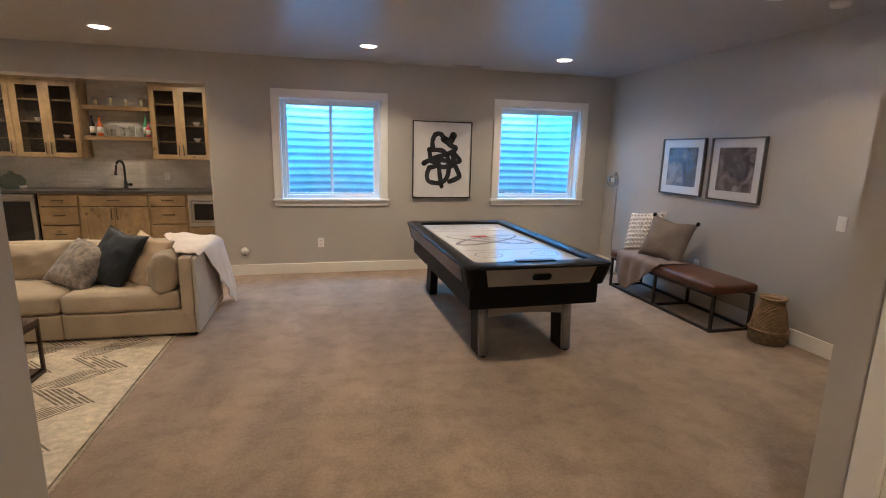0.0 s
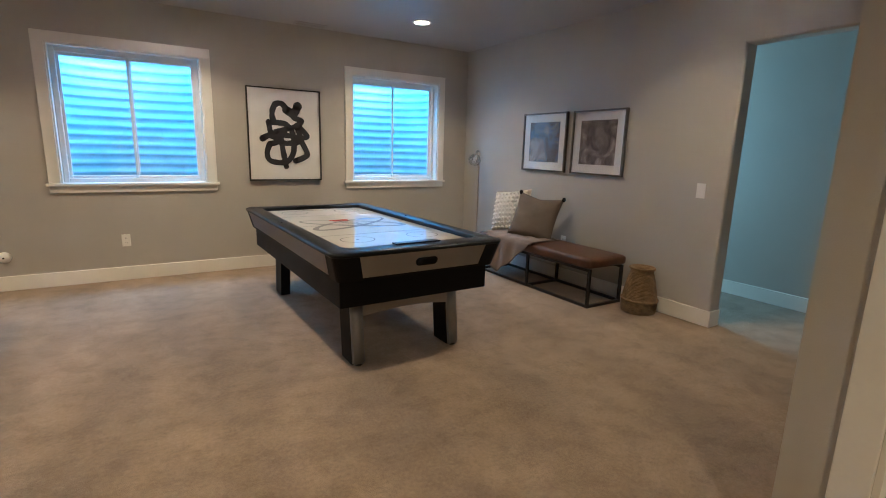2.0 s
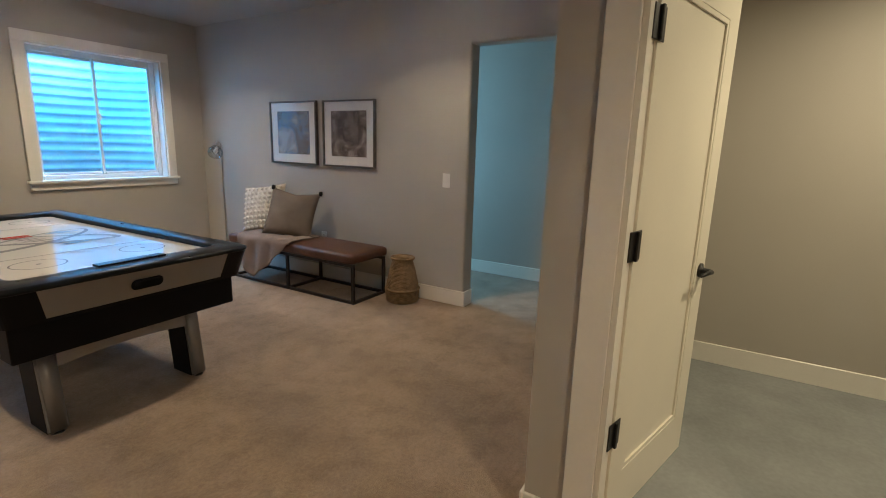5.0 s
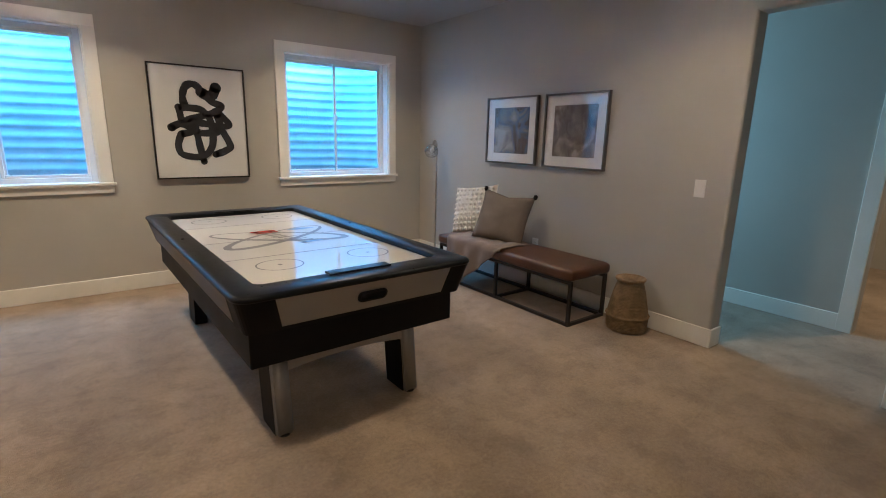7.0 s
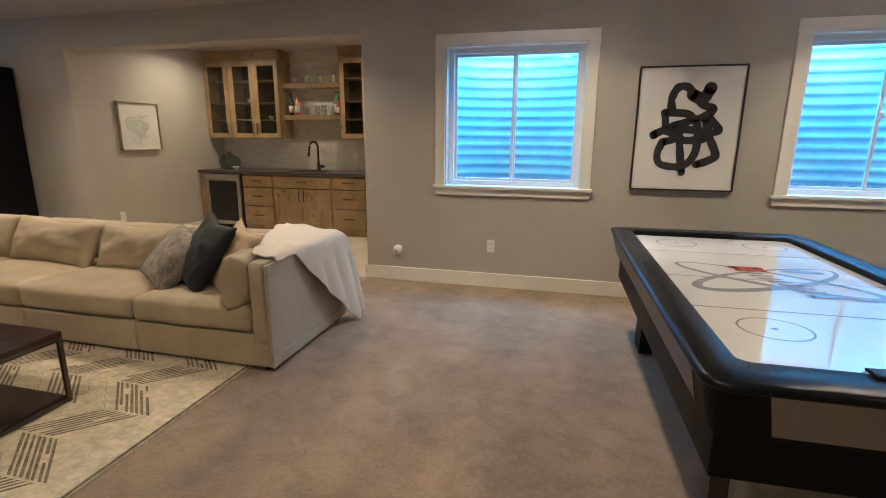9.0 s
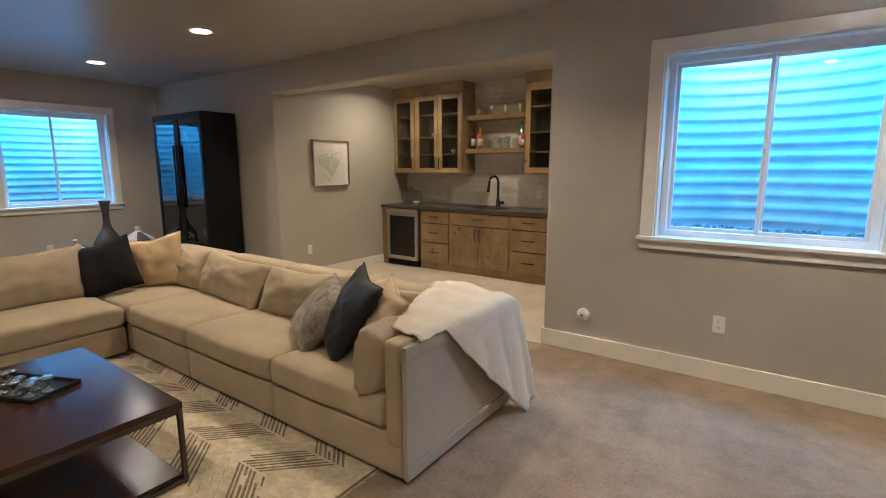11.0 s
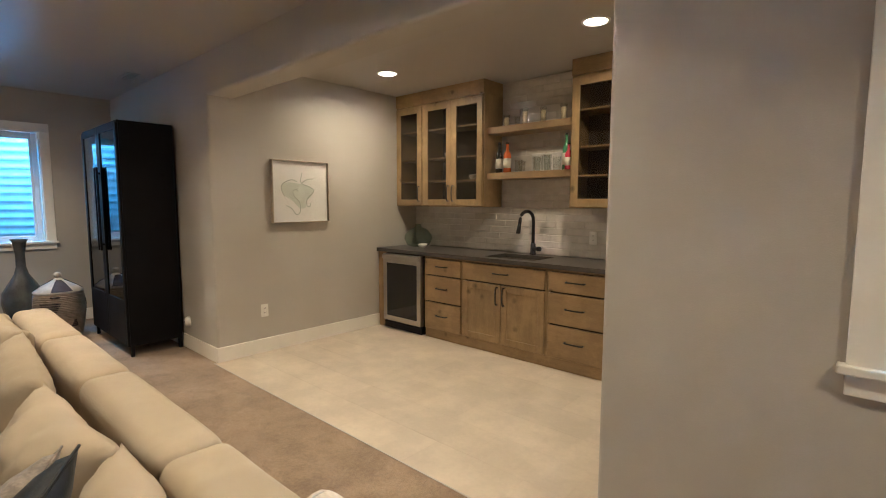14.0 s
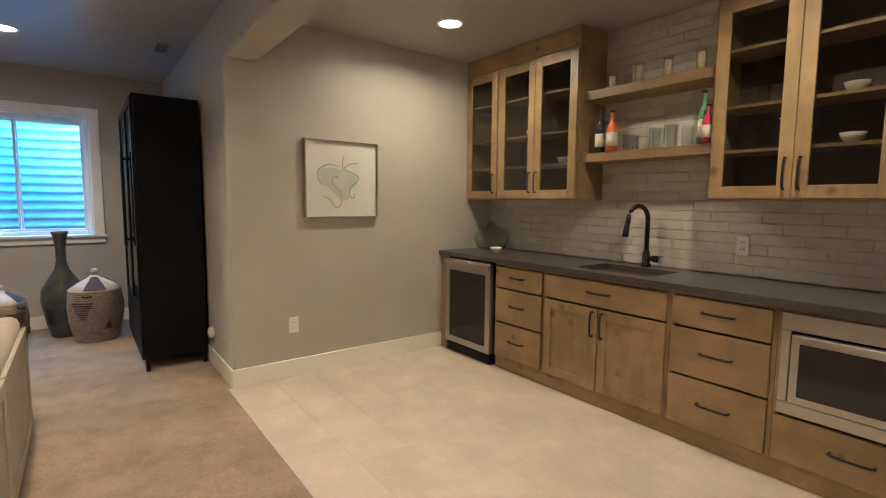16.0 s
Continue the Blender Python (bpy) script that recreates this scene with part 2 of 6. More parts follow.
mottle(SOFA, 0.06, 4.0, 2.0)

# ---- building blocks ----


def box(bm, x0, x1, y0, y1, z0, z1, bevel=0.0, seg=2):
    vs = [bm.verts.new((x, y, z)) for z in (z0, z1) for y in (y0, y1) for x in (x0, x1)]
    fs = [(0, 2, 3, 1), (4, 5, 7, 6), (0, 1, 5, 4), (2, 6, 7, 3), (0, 4, 6, 2), (1, 3, 7, 5)]
    faces = [bm.faces.new([vs[i] for i in f]) for f in fs]
    if bevel:
        es = list({e for f in faces for e in f.edges})
        bmesh.ops.bevel(bm, geom=es, offset=bevel, segments=seg, profile=0.5, affect="EDGES")
    return bm


def boxes(*bs, bevel=0.0, seg=2):
    bm = bmesh.new()
    for b in bs:
        box(bm, *b, bevel=bevel, seg=seg)
    return bm


def thing(name, label, category, m=None, group="", kind=""):
    ob = new(name)
    ob.empty_display_size = 0.1
    if m is not None:
        ob.matrix_basis = m
    return tagged(ob, label, category, group, kind)


def part(name, bm, mat, parent=None, label="", smooth=False, m=None):
    me = bpy.data.meshes.new(name)
    bm.normal_update()
    bm.to_mesh(me)
    bm.free()
    me.materials.append(mat)
    if smooth:
        for p in me.polygons:
            p.use_smooth = True
    ob = new(name, me)
    ob.parent = parent
    if m is not None:
        ob.matrix_basis = m
    if label:
        ob["label"] = label
    return ob


def again(ob, m, parent=None):
    """Another object on the same mesh."""
    o = new(ob.name.split(".")[0], ob.data)
    o.parent = parent or ob.parent
    o.matrix_basis = m
    if "label" in ob:
        o["label"] = ob["label"]
    return o


def lathe(profile, n=28, bm=None):
    """A turned shape from (radius, z) pairs."""
    bm = bm or bmesh.new()
    rings = []
    for r, z in profile:
        rings.append([bm.verts.new((r * math.cos(2 * math.pi * i / n), r * math.sin(2 * math.pi * i / n), z)) for i in range(n)])
    for a, b in zip(rings, rings[1:]):
        for i in range(n):
            j = (i + 1) % n
            bm.faces.new((a[i], a[j], b[j], b[i]))
    if profile[0][0] > 1e-4:
        bm.faces.new(rings[0][::-1])
    if profile[-1][0] > 1e-4:
        bm.faces.new(rings[-1])
    return bm


def tube(points, r, n=10, bm=None, closed=False):
    """A round bar along points."""
    bm = bm or bmesh.new()
    pts = [Vector(p) for p in points]
    rings = []
    up = Vector((0.13, 0.29, 0.95)).normalized()
    for i, p in enumerate(pts):
        if closed:
            d = pts[(i + 1) % len(pts)] - pts[i - 1]
        else:
            d = pts[min(i + 1, len(pts) - 1)] - pts[max(i - 1, 0)]
        d.normalize()
        u = d.cross(up)
        if u.length < 0.05:
            u = d.cross(Vector((1, 0, 0)))
        u.normalize()
        v = d.cross(u)
        rr = r[i] if isinstance(r, (list, tuple)) else r
        rings.append([bm.verts.new(p + rr * (math.cos(2 * math.pi * k / n) * u + math.sin(2 * math.pi * k / n) * v)) for k in range(n)])
    pairs = list(zip(rings, rings[1:])) + ([(rings[-1], rings[0])] if closed else [])
    for a, b in pairs:
        for k in range(n):
            j = (k + 1) % n
            bm.faces.new((a[k], b[k], b[j], a[j]))
    if not closed:
        bm.faces.new(rings[0])
        bm.faces.new(rings[-1][::-1])
    return bm


def soft_box(w, d, h, r=0.05, crown=0.0, n=12, lump=0.0, seed=0, front=0.0):
    """An upholstered block standing on z = 0, with rounded edges, a crowned top and slight lumps."""
    bm = bmesh.new()
    a, b, c = w / 2, d / 2, h / 2
    grid = {}
    ax = [-1 + 2 * i / n for i in range(n + 1)]

    def soften(u):
        return math.copysign(1 - (1 - abs(u)) ** 1.5, u)

    ax = [soften(u) for u in ax]

    def vert(p):
        k = tuple(round(x, 5) for x in p)
        if k not in grid:
            x, y, z = p[0] * a, p[1] * b, p[2] * c
            q = Vector((max(-a + r, min(a - r, x)), max(-b + r, min(b - r, y)), max(-c + r, min(c - r, z))))
            dv = Vector((x, y, z)) - q
            o = q + dv.normalized() * r if dv.length > 1e-9 else Vector((x, y, z))
            if p[2] > 0:
                o.z += crown * (1 - p[0] ** 2) * (1 - p[1] ** 2) * p[2]
            if front and p[1] < 0:
                o.y -= front * (1 - p[0] ** 2) * (1 - p[2] ** 2)
            if lump:
                nv = noise.noise_vector(o * 4 + Vector((seed * 7.1, seed * 3.3, 0)))
                o += nv * lump
            grid[k] = bm.verts.new(o + Vector((0, 0, c)))
        return grid[k]

    for s in (-1, 1):
        for i in range(n):
            for j in range(n):
                u0, u1, v0, v1 = ax[i], ax[i + 1], ax[j], ax[j + 1]
                for f in (lambda u, v: (s, u, v), lambda u, v: (v, s, u), lambda u, v: (u, v, s)):
                    q = [vert(f(*uv)) for uv in ((u0, v0), (u1, v0), (u1, v1), (u0, v1))]
                    bm.faces.new(q if s > 0 else q[::-1])
    return bm


def pillow_mesh(w, h, t, n=16, seed=0, wrinkle=0.012, chop=0.0):
    """A stuffed cushion in the x-z plane, centred, thin along y, with pinched corners."""
    bm = bmesh.new()
    sides = []
    for s in (-1, 1):
        rows = []
        for i in range(n + 1):
            row = []
            for j in range(n + 1):
                u, v = -1 + 2 * i / n, -1 + 2 * j / n
                e = max(0.0, (1 - u * u) * (1 - v * v))
                x = u * w / 2 * (1 - 0.07 * (1 - v * v))
                z = v * h / 2 * (1 - 0.07 * (1 - u * u))
                if chop and v > 0:
                    z -= chop * h * (1 - abs(u)) ** 1.5 * v
                y = s * t / 2 * e ** 0.42
                rim = 1 - max(abs(u), abs(v))
                p = Vector((x * 9 + seed * 3.7, z * 9, s * 2.0 + seed))
                y += wrinkle * noise.noise(p) * min(1, rim * 4) + 0.5 * wrinkle * noise.noise(p * 2.7) * min(1, rim * 4)
                row.append(bm.verts.new((x, y, z)))
            rows.append(row)
        sides.append(rows)
        for i in range(n):
            for j in range(n):
                q = [rows[i][j], rows[i + 1][j], rows[i + 1][j + 1], rows[i][j + 1]]
                bm.faces.new(q if s < 0 else q[::-1])
    bmesh.ops.remove_doubles(bm, verts=bm.verts, dist=0.0008)
    return bm


def wall_mesh(axis, face, back, lo, hi, z0, z1, holes=(), rounded=()):
    """A wall along x (axis 'x') or y, between planes face and back, with rectangular holes (lo, hi, z0, z1).
    The front edges of the holes named in rounded have bullnose corners."""
    bm = bmesh.new()
    cuts = sorted({lo, hi, *[h[0] for h in holes], *[h[1] for h in holes]})
    zs = sorted({z0, z1, *[h[2] for h in holes], *[h[3] for h in holes]})
    grid = {}

    def solid(i, k):
        if not (0 <= i < len(cuts) - 1 and 0 <= k < len(zs) - 1):
            return False
        u, z = (cuts[i] + cuts[i + 1]) / 2, (zs[k] + zs[k + 1]) / 2
        return not any(h[0] < u < h[1] and h[2] < z < h[3] for h in holes)

    def v(i, k, s):
        key = (i, k, s)
        if key not in grid:
            w = back if s else face
            grid[key] = bm.verts.new((cuts[i], w, zs[k]) if axis == "x" else (w, cuts[i], zs[k]))
        return grid[key]

    for i in range(len(cuts) - 1):
        for k in range(len(zs) - 1):
            if not solid(i, k):
                continue
            bm.faces.new([v(i, k, 0), v(i + 1, k, 0), v(i + 1, k + 1, 0), v(i, k + 1, 0)])
            bm.faces.new([v(i, k, 1), v(i, k + 1, 1), v(i + 1, k + 1, 1), v(i + 1, k, 1)])
            for di, dk, e in ((-1, 0, ((i, k), (i, k + 1))), (1, 0, ((i + 1, k + 1), (i + 1, k))),
                              (0, -1, ((i + 1, k), (i, k))), (0, 1, ((i, k + 1), (i + 1, k + 1)))):
                if not solid(i + di, k + dk):
                    (a, b), (c, d) = e
                    bm.faces.new([v(a, b, 0), v(c, d, 0), v(c, d, 1), v(a, b, 1)])
    bmesh.ops.recalc_face_normals(bm, faces=bm.faces)
    u, w = (0, 1) if axis == "x" else (1, 0)
    es = []
    for e in bm.edges:
        p, q = (v.co for v in e.verts)
        if abs(p[w] - face) > 1e-4 or abs(q[w] - face) > 1e-4:
            continue
        for h in (holes[i] for i in rounded):
            if any(abs(p[u] - c) < 1e-4 and abs(q[u] - c) < 1e-4 for c in h[:2]) and max(p.z, q.z) < h[3] + 1e-4:
                es.append(e)
            elif abs(p.z - h[3]) < 1e-4 and abs(q.z - h[3]) < 1e-4 and min(p[u], q[u]) > h[0] - 1e-4 and max(p[u], q[u]) < h[1] + 1e-4:
                es.append(e)
    if es:
        bmesh.ops.bevel(bm, geom=es, offset=0.022, segments=5, profile=0.5, affect="EDGES")
    return bm


def structure(name, bm, mat, label, category="wall", **k):
    return tagged(part(name, bm, mat, **k), label, category, kind="structure")


# ---- the shell ----
YW, XR, XL, YS = 6.985, 4.04, -7.60, 1.945    # inner faces of the main room
AX0, AX1, YK, KC = -4.77, -1.268, 9.46, 2.64   # the bar alcove
WIN = [(-0.455, 0.775), (2.385, 3.585)]       # openings in the window wall
WZ0, WZ1 = 0.965, 2.205
WY = (5.07, 6.28)                             # opening in the end wall

structure("wall_north", wall_mesh("x", YW, 7.20, XL - 0.2, 4.17, 0, 2.9,
          [(AX0, AX1, 0, 2.32), *[(a, b, WZ0, WZ1) for a, b in WIN]], (0,)), WALL, "greige painted wall with two windows and a bar alcove")
structure("wall_alcove_left", boxes((AX0 - 0.12, AX0, 7.20, YK + 0.12, 0, 2.9)), WALL, "greige painted side wall of the bar alcove")
structure("wall_alcove_right", boxes((AX1, AX1 + 0.12, 7.20, YK + 0.12, 0, 2.9)), WALL, "greige painted side wall of the bar alcove")
structure("wall_alcove_back", boxes((AX0, AX1, YK, YK + 0.12, 0, 2.9)), WALL, "wall behind the bar cabinets")
structure("wall_east", wall_mesh("y", XR, XR + 0.13, YS, YW, 0, 2.9, [(2.40, 3.355, 0, 2.195)], (0,)), WALL, "greige painted wall with an opening to the hall")
structure("wall_west", wall_mesh("y", XL, XL - 0.2, YS - 0.12, 7.2, 0, 2.9, [(WY[0], WY[1], WZ0, WZ1)]), WALL, "greige painted end wall with a window")
structure("wall_south_left", boxes((XL, -0.66, 1.86, 1.98, 0, 2.9)), WALL, "greige painted wall opposite the windows")
structure("wall_foyer_left", boxes((-0.78, -0.66, -1.6, 1.86, 0, 2.9)), WALL, "plain greige wall of the entry")
structure("wall_foyer_back", boxes((-0.78, 4.17, -1.72, -1.6, 0, 2.9)), WALL, "plain greige wall of the entry")
structure("wall_utility", wall_mesh("y", 1.95, 2.07, -1.6, YS, 0, 2.9, [(0.86, 1.70, 0, 2.06)]), WALL, "greige wall with the utility room doorway")
structure("wall_utility_north", boxes((2.07, XR, YS - 0.12, YS, 0, 2.9)), WALL, "greige wall between game room and utility room")
structure("wall_utility_east", boxes((4.0, 4.17, -1.6, YS - 0.12, 0, 2.9)), WALL, "greige back wall of the utility room")
structure("wall_hall", wall_mesh("y", 5.25, 5.37, 0.6, 5.7, 0, 2.9, [(1.98, 2.84, 0, 2.03)]), WALL, "greige hall wall with a doorway")
structure("wall_hall_end", wall_mesh("x", 5.58, 5.7, XR + 0.13, 5.25, 0, 2.9, [(4.3, 5.12, 0.85, 2.1)]), WALL, "hall end wall with a daylight opening")
structure("wall_hall_south", boxes((XR + 0.13, 5.25, 0.6, 0.72, 0, 2.9)), WALL, "plain hall wall")
structure("wall_bedroom", boxes((5.37, 8.2, 3.6, 3.72, 0, 2.9), (5.37, 8.2, 0.6, 0.72, 0, 2.9), (8.08, 8.2, 0.72, 3.6, 0, 2.9)), WALL, "plain walls of the room beyond the hall")

structure("floor", boxes((XL - 0.2, 8.2, -1.72, 6.95, -0.12, 0), (XL - 0.2, AX0, 6.95, 6.99, -0.12, 0), (AX1, 4.17, 6.95, 6.99, -0.12, 0)), CARPET, "beige cut-pile carpet with vacuum marks", "carpet")
structure("floor_subfloor", boxes((AX0 - 0.12, AX1 + 0.12, 6.95, YK + 0.12, -0.12, -0.012)), GROUT, "floor under the vinyl planks", "floor")
structure("floor_utility", boxes((2.01, 4.0, -1.6, YS - 0.12, 0, 0.004)), CONCRETE, "bare grey concrete floor", "floor")
structure("ceiling", boxes((XL - 0.2, 8.2, -1.72, YW, CEIL, CEIL + 0.2)), CEILING, "greige satin painted ceiling", "ceiling")
structure("ceiling_alcove", boxes((AX0, AX1, 7.20, YK, KC, KC + 0.2)), CEILING, "greige painted alcove ceiling", "ceiling")
# unseen slab, added to keep sun and sky light off the rooms
structure("roof", boxes((-7.95, 8.2, -1.8, 7.2, 2.9, 3.0)), WALL, "unseen slab added over the rooms to block sun and sky", "roof")

BH, BT = 0.135, 0.015


def baseboard(*runs):
    bm = bmesh.new()
    for x0, x1, y0, y1 in runs:
        box(bm, x0, x1, y0, y1, 0, BH, bevel=0.003, seg=1)
    return structure("baseboard", bm, TRIM, "white painted flat baseboard", "baseboard")


baseboard((AX1, XR, YW - BT, YW))
baseboard((XL, AX0 - 0.001, YW - BT, YW))
baseboard((AX0, AX0 + BT, YW - BT, 8.84))
baseboard((AX1 - BT, AX1, YW - BT, 8.84))
baseboard((XR - BT, XR, 3.355, YW - BT), (XR - BT, XR + 0.13, 3.355 - BT, 3.355))
baseboard((XR - BT, XR, YS + BT, 2.40), (XR - BT, XR + 0.13, 2.40, 2.40 + BT))
baseboard((1.95 - BT, XR - BT, YS, YS + BT), (1.95 - BT, 1.95, 1.80, YS))
baseboard((5.25 - BT, 5.25, 2.94, 5.58))
baseboard((5.25 - BT, 5.25, 0.72, 1.88))
baseboard((XL, XL + BT, 1.98, YW - BT))
baseboard((4.0 - BT, 4.0, -1.6, YS - 0.12))
baseboard((-0.66, -0.645, -1.6, 1.98), (XL + BT, -0.66, 1.98, 1.98 + BT))

# ---- windows ----


def corrugated_well(name, m):
    """Half-round corrugated steel window well, opening towards -y."""
    bm = bmesh.new()
    rows, n = 150, 40
    z0, z1, a, b = 0.55, 2.62, 0.86, 0.95
    prev = None
    for k in range(rows + 1):
        z = z0 + (z1 - z0) * k / rows
        ph = (z / 0.104) % 1.0
        w = 0.0062 * math.sin(2 * math.pi * ph) + 0.008 * math.exp(-((ph - 0.5) / 0.07) ** 2)
        ring = []
        for i in range(n + 1):
            th = math.pi * i / n
            c, s = math.cos(th), math.sin(th)
            cx = math.copysign(abs(c) ** 0.8, c)
            sy = abs(s) ** 0.8
            ring.append(bm.verts.new(((a + w) * cx, (b + w) * sy, z)))
        if prev:
            for i in range(n):
                bm.faces.new((prev[i], prev[i + 1], ring[i + 1], ring[i]))
        prev = ring
    ob = part(name, bm, GALV, smooth=True, m=m)
    sol = ob.modifiers.new("thick", "SOLIDIFY")
    sol.thickness, sol.offset = 0.003, 1
    return tagged(ob, "corrugated galvanised steel window well outside", "window well", group="window wells")


def window(name, w, m, label):
    """A sliding window, local x along the wall, -y into the room, z from the floor; w is the opening's width."""
    t = thing(name, label, "window", m, kind="structure")
    h0, h1, c = WZ0, WZ1, 0.09
    hw = w / 2
    part("casing_head", boxes((-hw - c, hw + c, -0.02, 0, h1, h1 + c), bevel=0.003), TRIM, t)
    part("casing_side", boxes((-hw - c, -hw, -0.02, 0, h0, h1), bevel=0.003), TRIM, t)
    part("casing_side", boxes((hw, hw + c, -0.02, 0, h0, h1), bevel=0.003), TRIM, t)
    part("window_sill", boxes((-hw - c - 0.02, hw + c + 0.02, -0.04, 0.13, h0 - 0.022, h0 + 0.004), bevel=0.004), TRIM, t)
    part("apron", boxes((-hw - c, hw + c, -0.018, 0, h0 - 0.085, h0 - 0.022), bevel=0.003), TRIM, t)
    part("jamb", boxes((-hw, -hw + 0.012, 0, 0.10, h0, h1), (hw - 0.012, hw, 0, 0.10, h0, h1),
                       (-hw + 0.012, hw - 0.012, 0, 0.10, h1 - 0.012, h1)), TRIM, t, "white painted reveal")
    f = 0.045
    y0, y1 = 0.10, 0.17
    a, b, z0, z1 = -hw + 0.012, hw - 0.012, h0, h1 - 0.012
    fr = part("window_frame", boxes((a, a + f, y0, y1, z0, z1), (b - f, b, y0, y1, z0, z1), (a + f, b - f, y0, y1, z0, z0 + f),
                                    (a + f, b - f, y0, y1, z1 - f, z1), bevel=0.004, seg=1), VINYL, t, "white vinyl frame")
    s = 0.024
    for i, (p, q, yy) in enumerate(((a + f, 0.02, 0.145), (-0.02, b - f, 0.112))):
        sash = part("sash", boxes((p, p + s, yy, yy + 0.025, z0 + f, z1 - f), (q - s, q, yy, yy + 0.025, z0 + f, z1 - f),
                                  (p + s, q - s, yy, yy + 0.025, z0 + f, z0 + f + s), (p + s, q - s, yy, yy + 0.025, z1 - f - s, z1 - f),
                                  bevel=0.003, seg=1), VINYL, t, "white vinyl sliding sash")
        g = part("pane", boxes((p + s, q - s, yy + 0.011, yy + 0.014, z0 + f + s, z1 - f - s)), GLASS, sash, "clear glass")
        g.visible_shadow = False
    part("latch", boxes((-0.012, 0.012, 0.095, 0.112, 1.56, 1.62), bevel=0.003), VINYL, t)
    return t


for i, (a, b) in enumerate(WIN):
    window("window_%d" % (i + 1), b - a, pose((a + b) / 2, YW, 0), "white sliding basement window with flat casing and sill")
    corrugated_well("window_well", pose((a + b) / 2, 7.21, 0))
window("window_3", WY[1] - WY[0], pose(XL, (WY[0] + WY[1]) / 2, 0, 0, 0, 90), "white sliding basement window in the end wall")
corrugated_well("window_well", pose(XL - 0.21, (WY[0] + WY[1]) / 2, 0, 0, 0, 90))
structure("ground", boxes((-60, 60, 9.7, 80, 2.3, 2.5), (-60, -8.95, -60, 9.7, 2.3, 2.5)), CONCRETE, "ground outside the basement", "ground")

# ---- doorways ----
structure("trim_hall_door", boxes((5.232, 5.25, 2.84, 2.94, 0, 2.03), (5.232, 5.25, 1.88, 1.98, 0, 2.03), (5.232, 5.25, 1.88, 2.94, 2.03, 2.13), bevel=0.003), TRIM, "white flat door casing", "trim")
structure("trim_utility_door", boxes((1.932, 1.95, 1.70, 1.80, 0, 2.06), (1.932, 1.95, 0.76, 0.86, 0, 2.06), (1.932, 1.95, 0.76, 1.80, 2.06, 2.16), bevel=0.003), TRIM, "white flat door casing", "trim")
structure("jamb_utility_door", boxes((1.951, 2.069, 1.682, 1.70, 0, 2.042), (1.951, 2.069, 0.86, 0.878, 0, 2.042), (1.951, 2.069, 0.86, 1.70, 2.042, 2.06)), TRIM, "white painted door jamb", "trim")


def panel_door():
    """One tall recessed panel; hinged at x = 0, leaf along +x, faces at y = 0 and -0.035."""
    d = thing("door_1", "cream painted one-panel door standing open", "door", pose(2.072, 1.706, 0.008, 0, 0, -14), kind="structure")
    w, h, s, t = 0.76, 2.0, 0.115, 0.035
    bm = boxes((0, s, -t, 0, 0, h), (w - s, w, -t, 0, 0, h), (s, w - s, -t, 0, 0, 0.20), (s, w - s, -t, 0, h - s, h))
    part("door_frame", bm, DOOR_PAINT, d)
    part("door_panel", boxes((s, w - s, -t + 0.010, -0.010, 0.20, h - s)), DOOR_PAINT, d)
    b = 0.018
    bm = bmesh.new()
    for y0, y1 in ((-t + 0.002, -t + 0.010), (-0.010, -0.002)):
        for q in ((s, s + b, y0, y1, 0.20, h - s), (w - s - b, w - s, y0, y1, 0.20, h - s),
                  (s + b, w - s - b, y0, y1, 0.20, 0.20 + b), (s + b, w - s - b, y0, y1, h - s - b, h - s)):
            box(bm, *q)
    part("panel_moulding", bm, DOOR_PAINT, d)
    for z in (0.40, 1.08, 1.755):
        part("hinge", boxes((-0.05, 0.035, -t - 0.006, -t - 0.001, z - 0.05, z + 0.05), (-0.012, 0.002, -t - 0.016, -t - 0.006, z - 0.05, z + 0.05), bevel=0.002, seg=1), BLACK_METAL, d, "black metal hinge")
    for sgn, y in ((-1, -t), (1, 0)):
        part("rose", lathe([(0.031, 0), (0.031, 0.008), (0.014, 0.012), (0.011, 0.045)]), BLACK_METAL, d, "black round rose", True, pose(w - 0.06, y, 0.885, 90 if sgn < 0 else -90))
        yy = y + sgn * 0.047
        part("lever", tube([(w - 0.06, yy, 0.885), (w - 0.10, yy, 0.887), (w - 0.17, yy - sgn * 0.004, 0.885)], [0.011, 0.009, 0.007]), BLACK_METAL, d, "black lever handle", True)
    return d


panel_door()

# ---- the bar ----
YF = 8.84      # face frames of the base cabinets
YU = 9.14      # face of the wall cabinets


def pull(parent, x, y, z, length, vertical):
    """A black bow handle standing off the face at y."""
    h = length / 2
    pts = [(-h, 0, 0), (-h, -0.022, 0), (-h + 0.012, -0.03, 0), (0, -0.034, 0), (h - 0.012, -0.03, 0), (h, -0.022, 0), (h, 0, 0)]
    if vertical:
        pts = [(c, b, a) for a, b, c in pts]
    return part("handle", tube([(x + a, y + b, z + c) for a, b, c in pts], 0.0065, 8), BLACK_METAL, parent, "black bow handle", True)


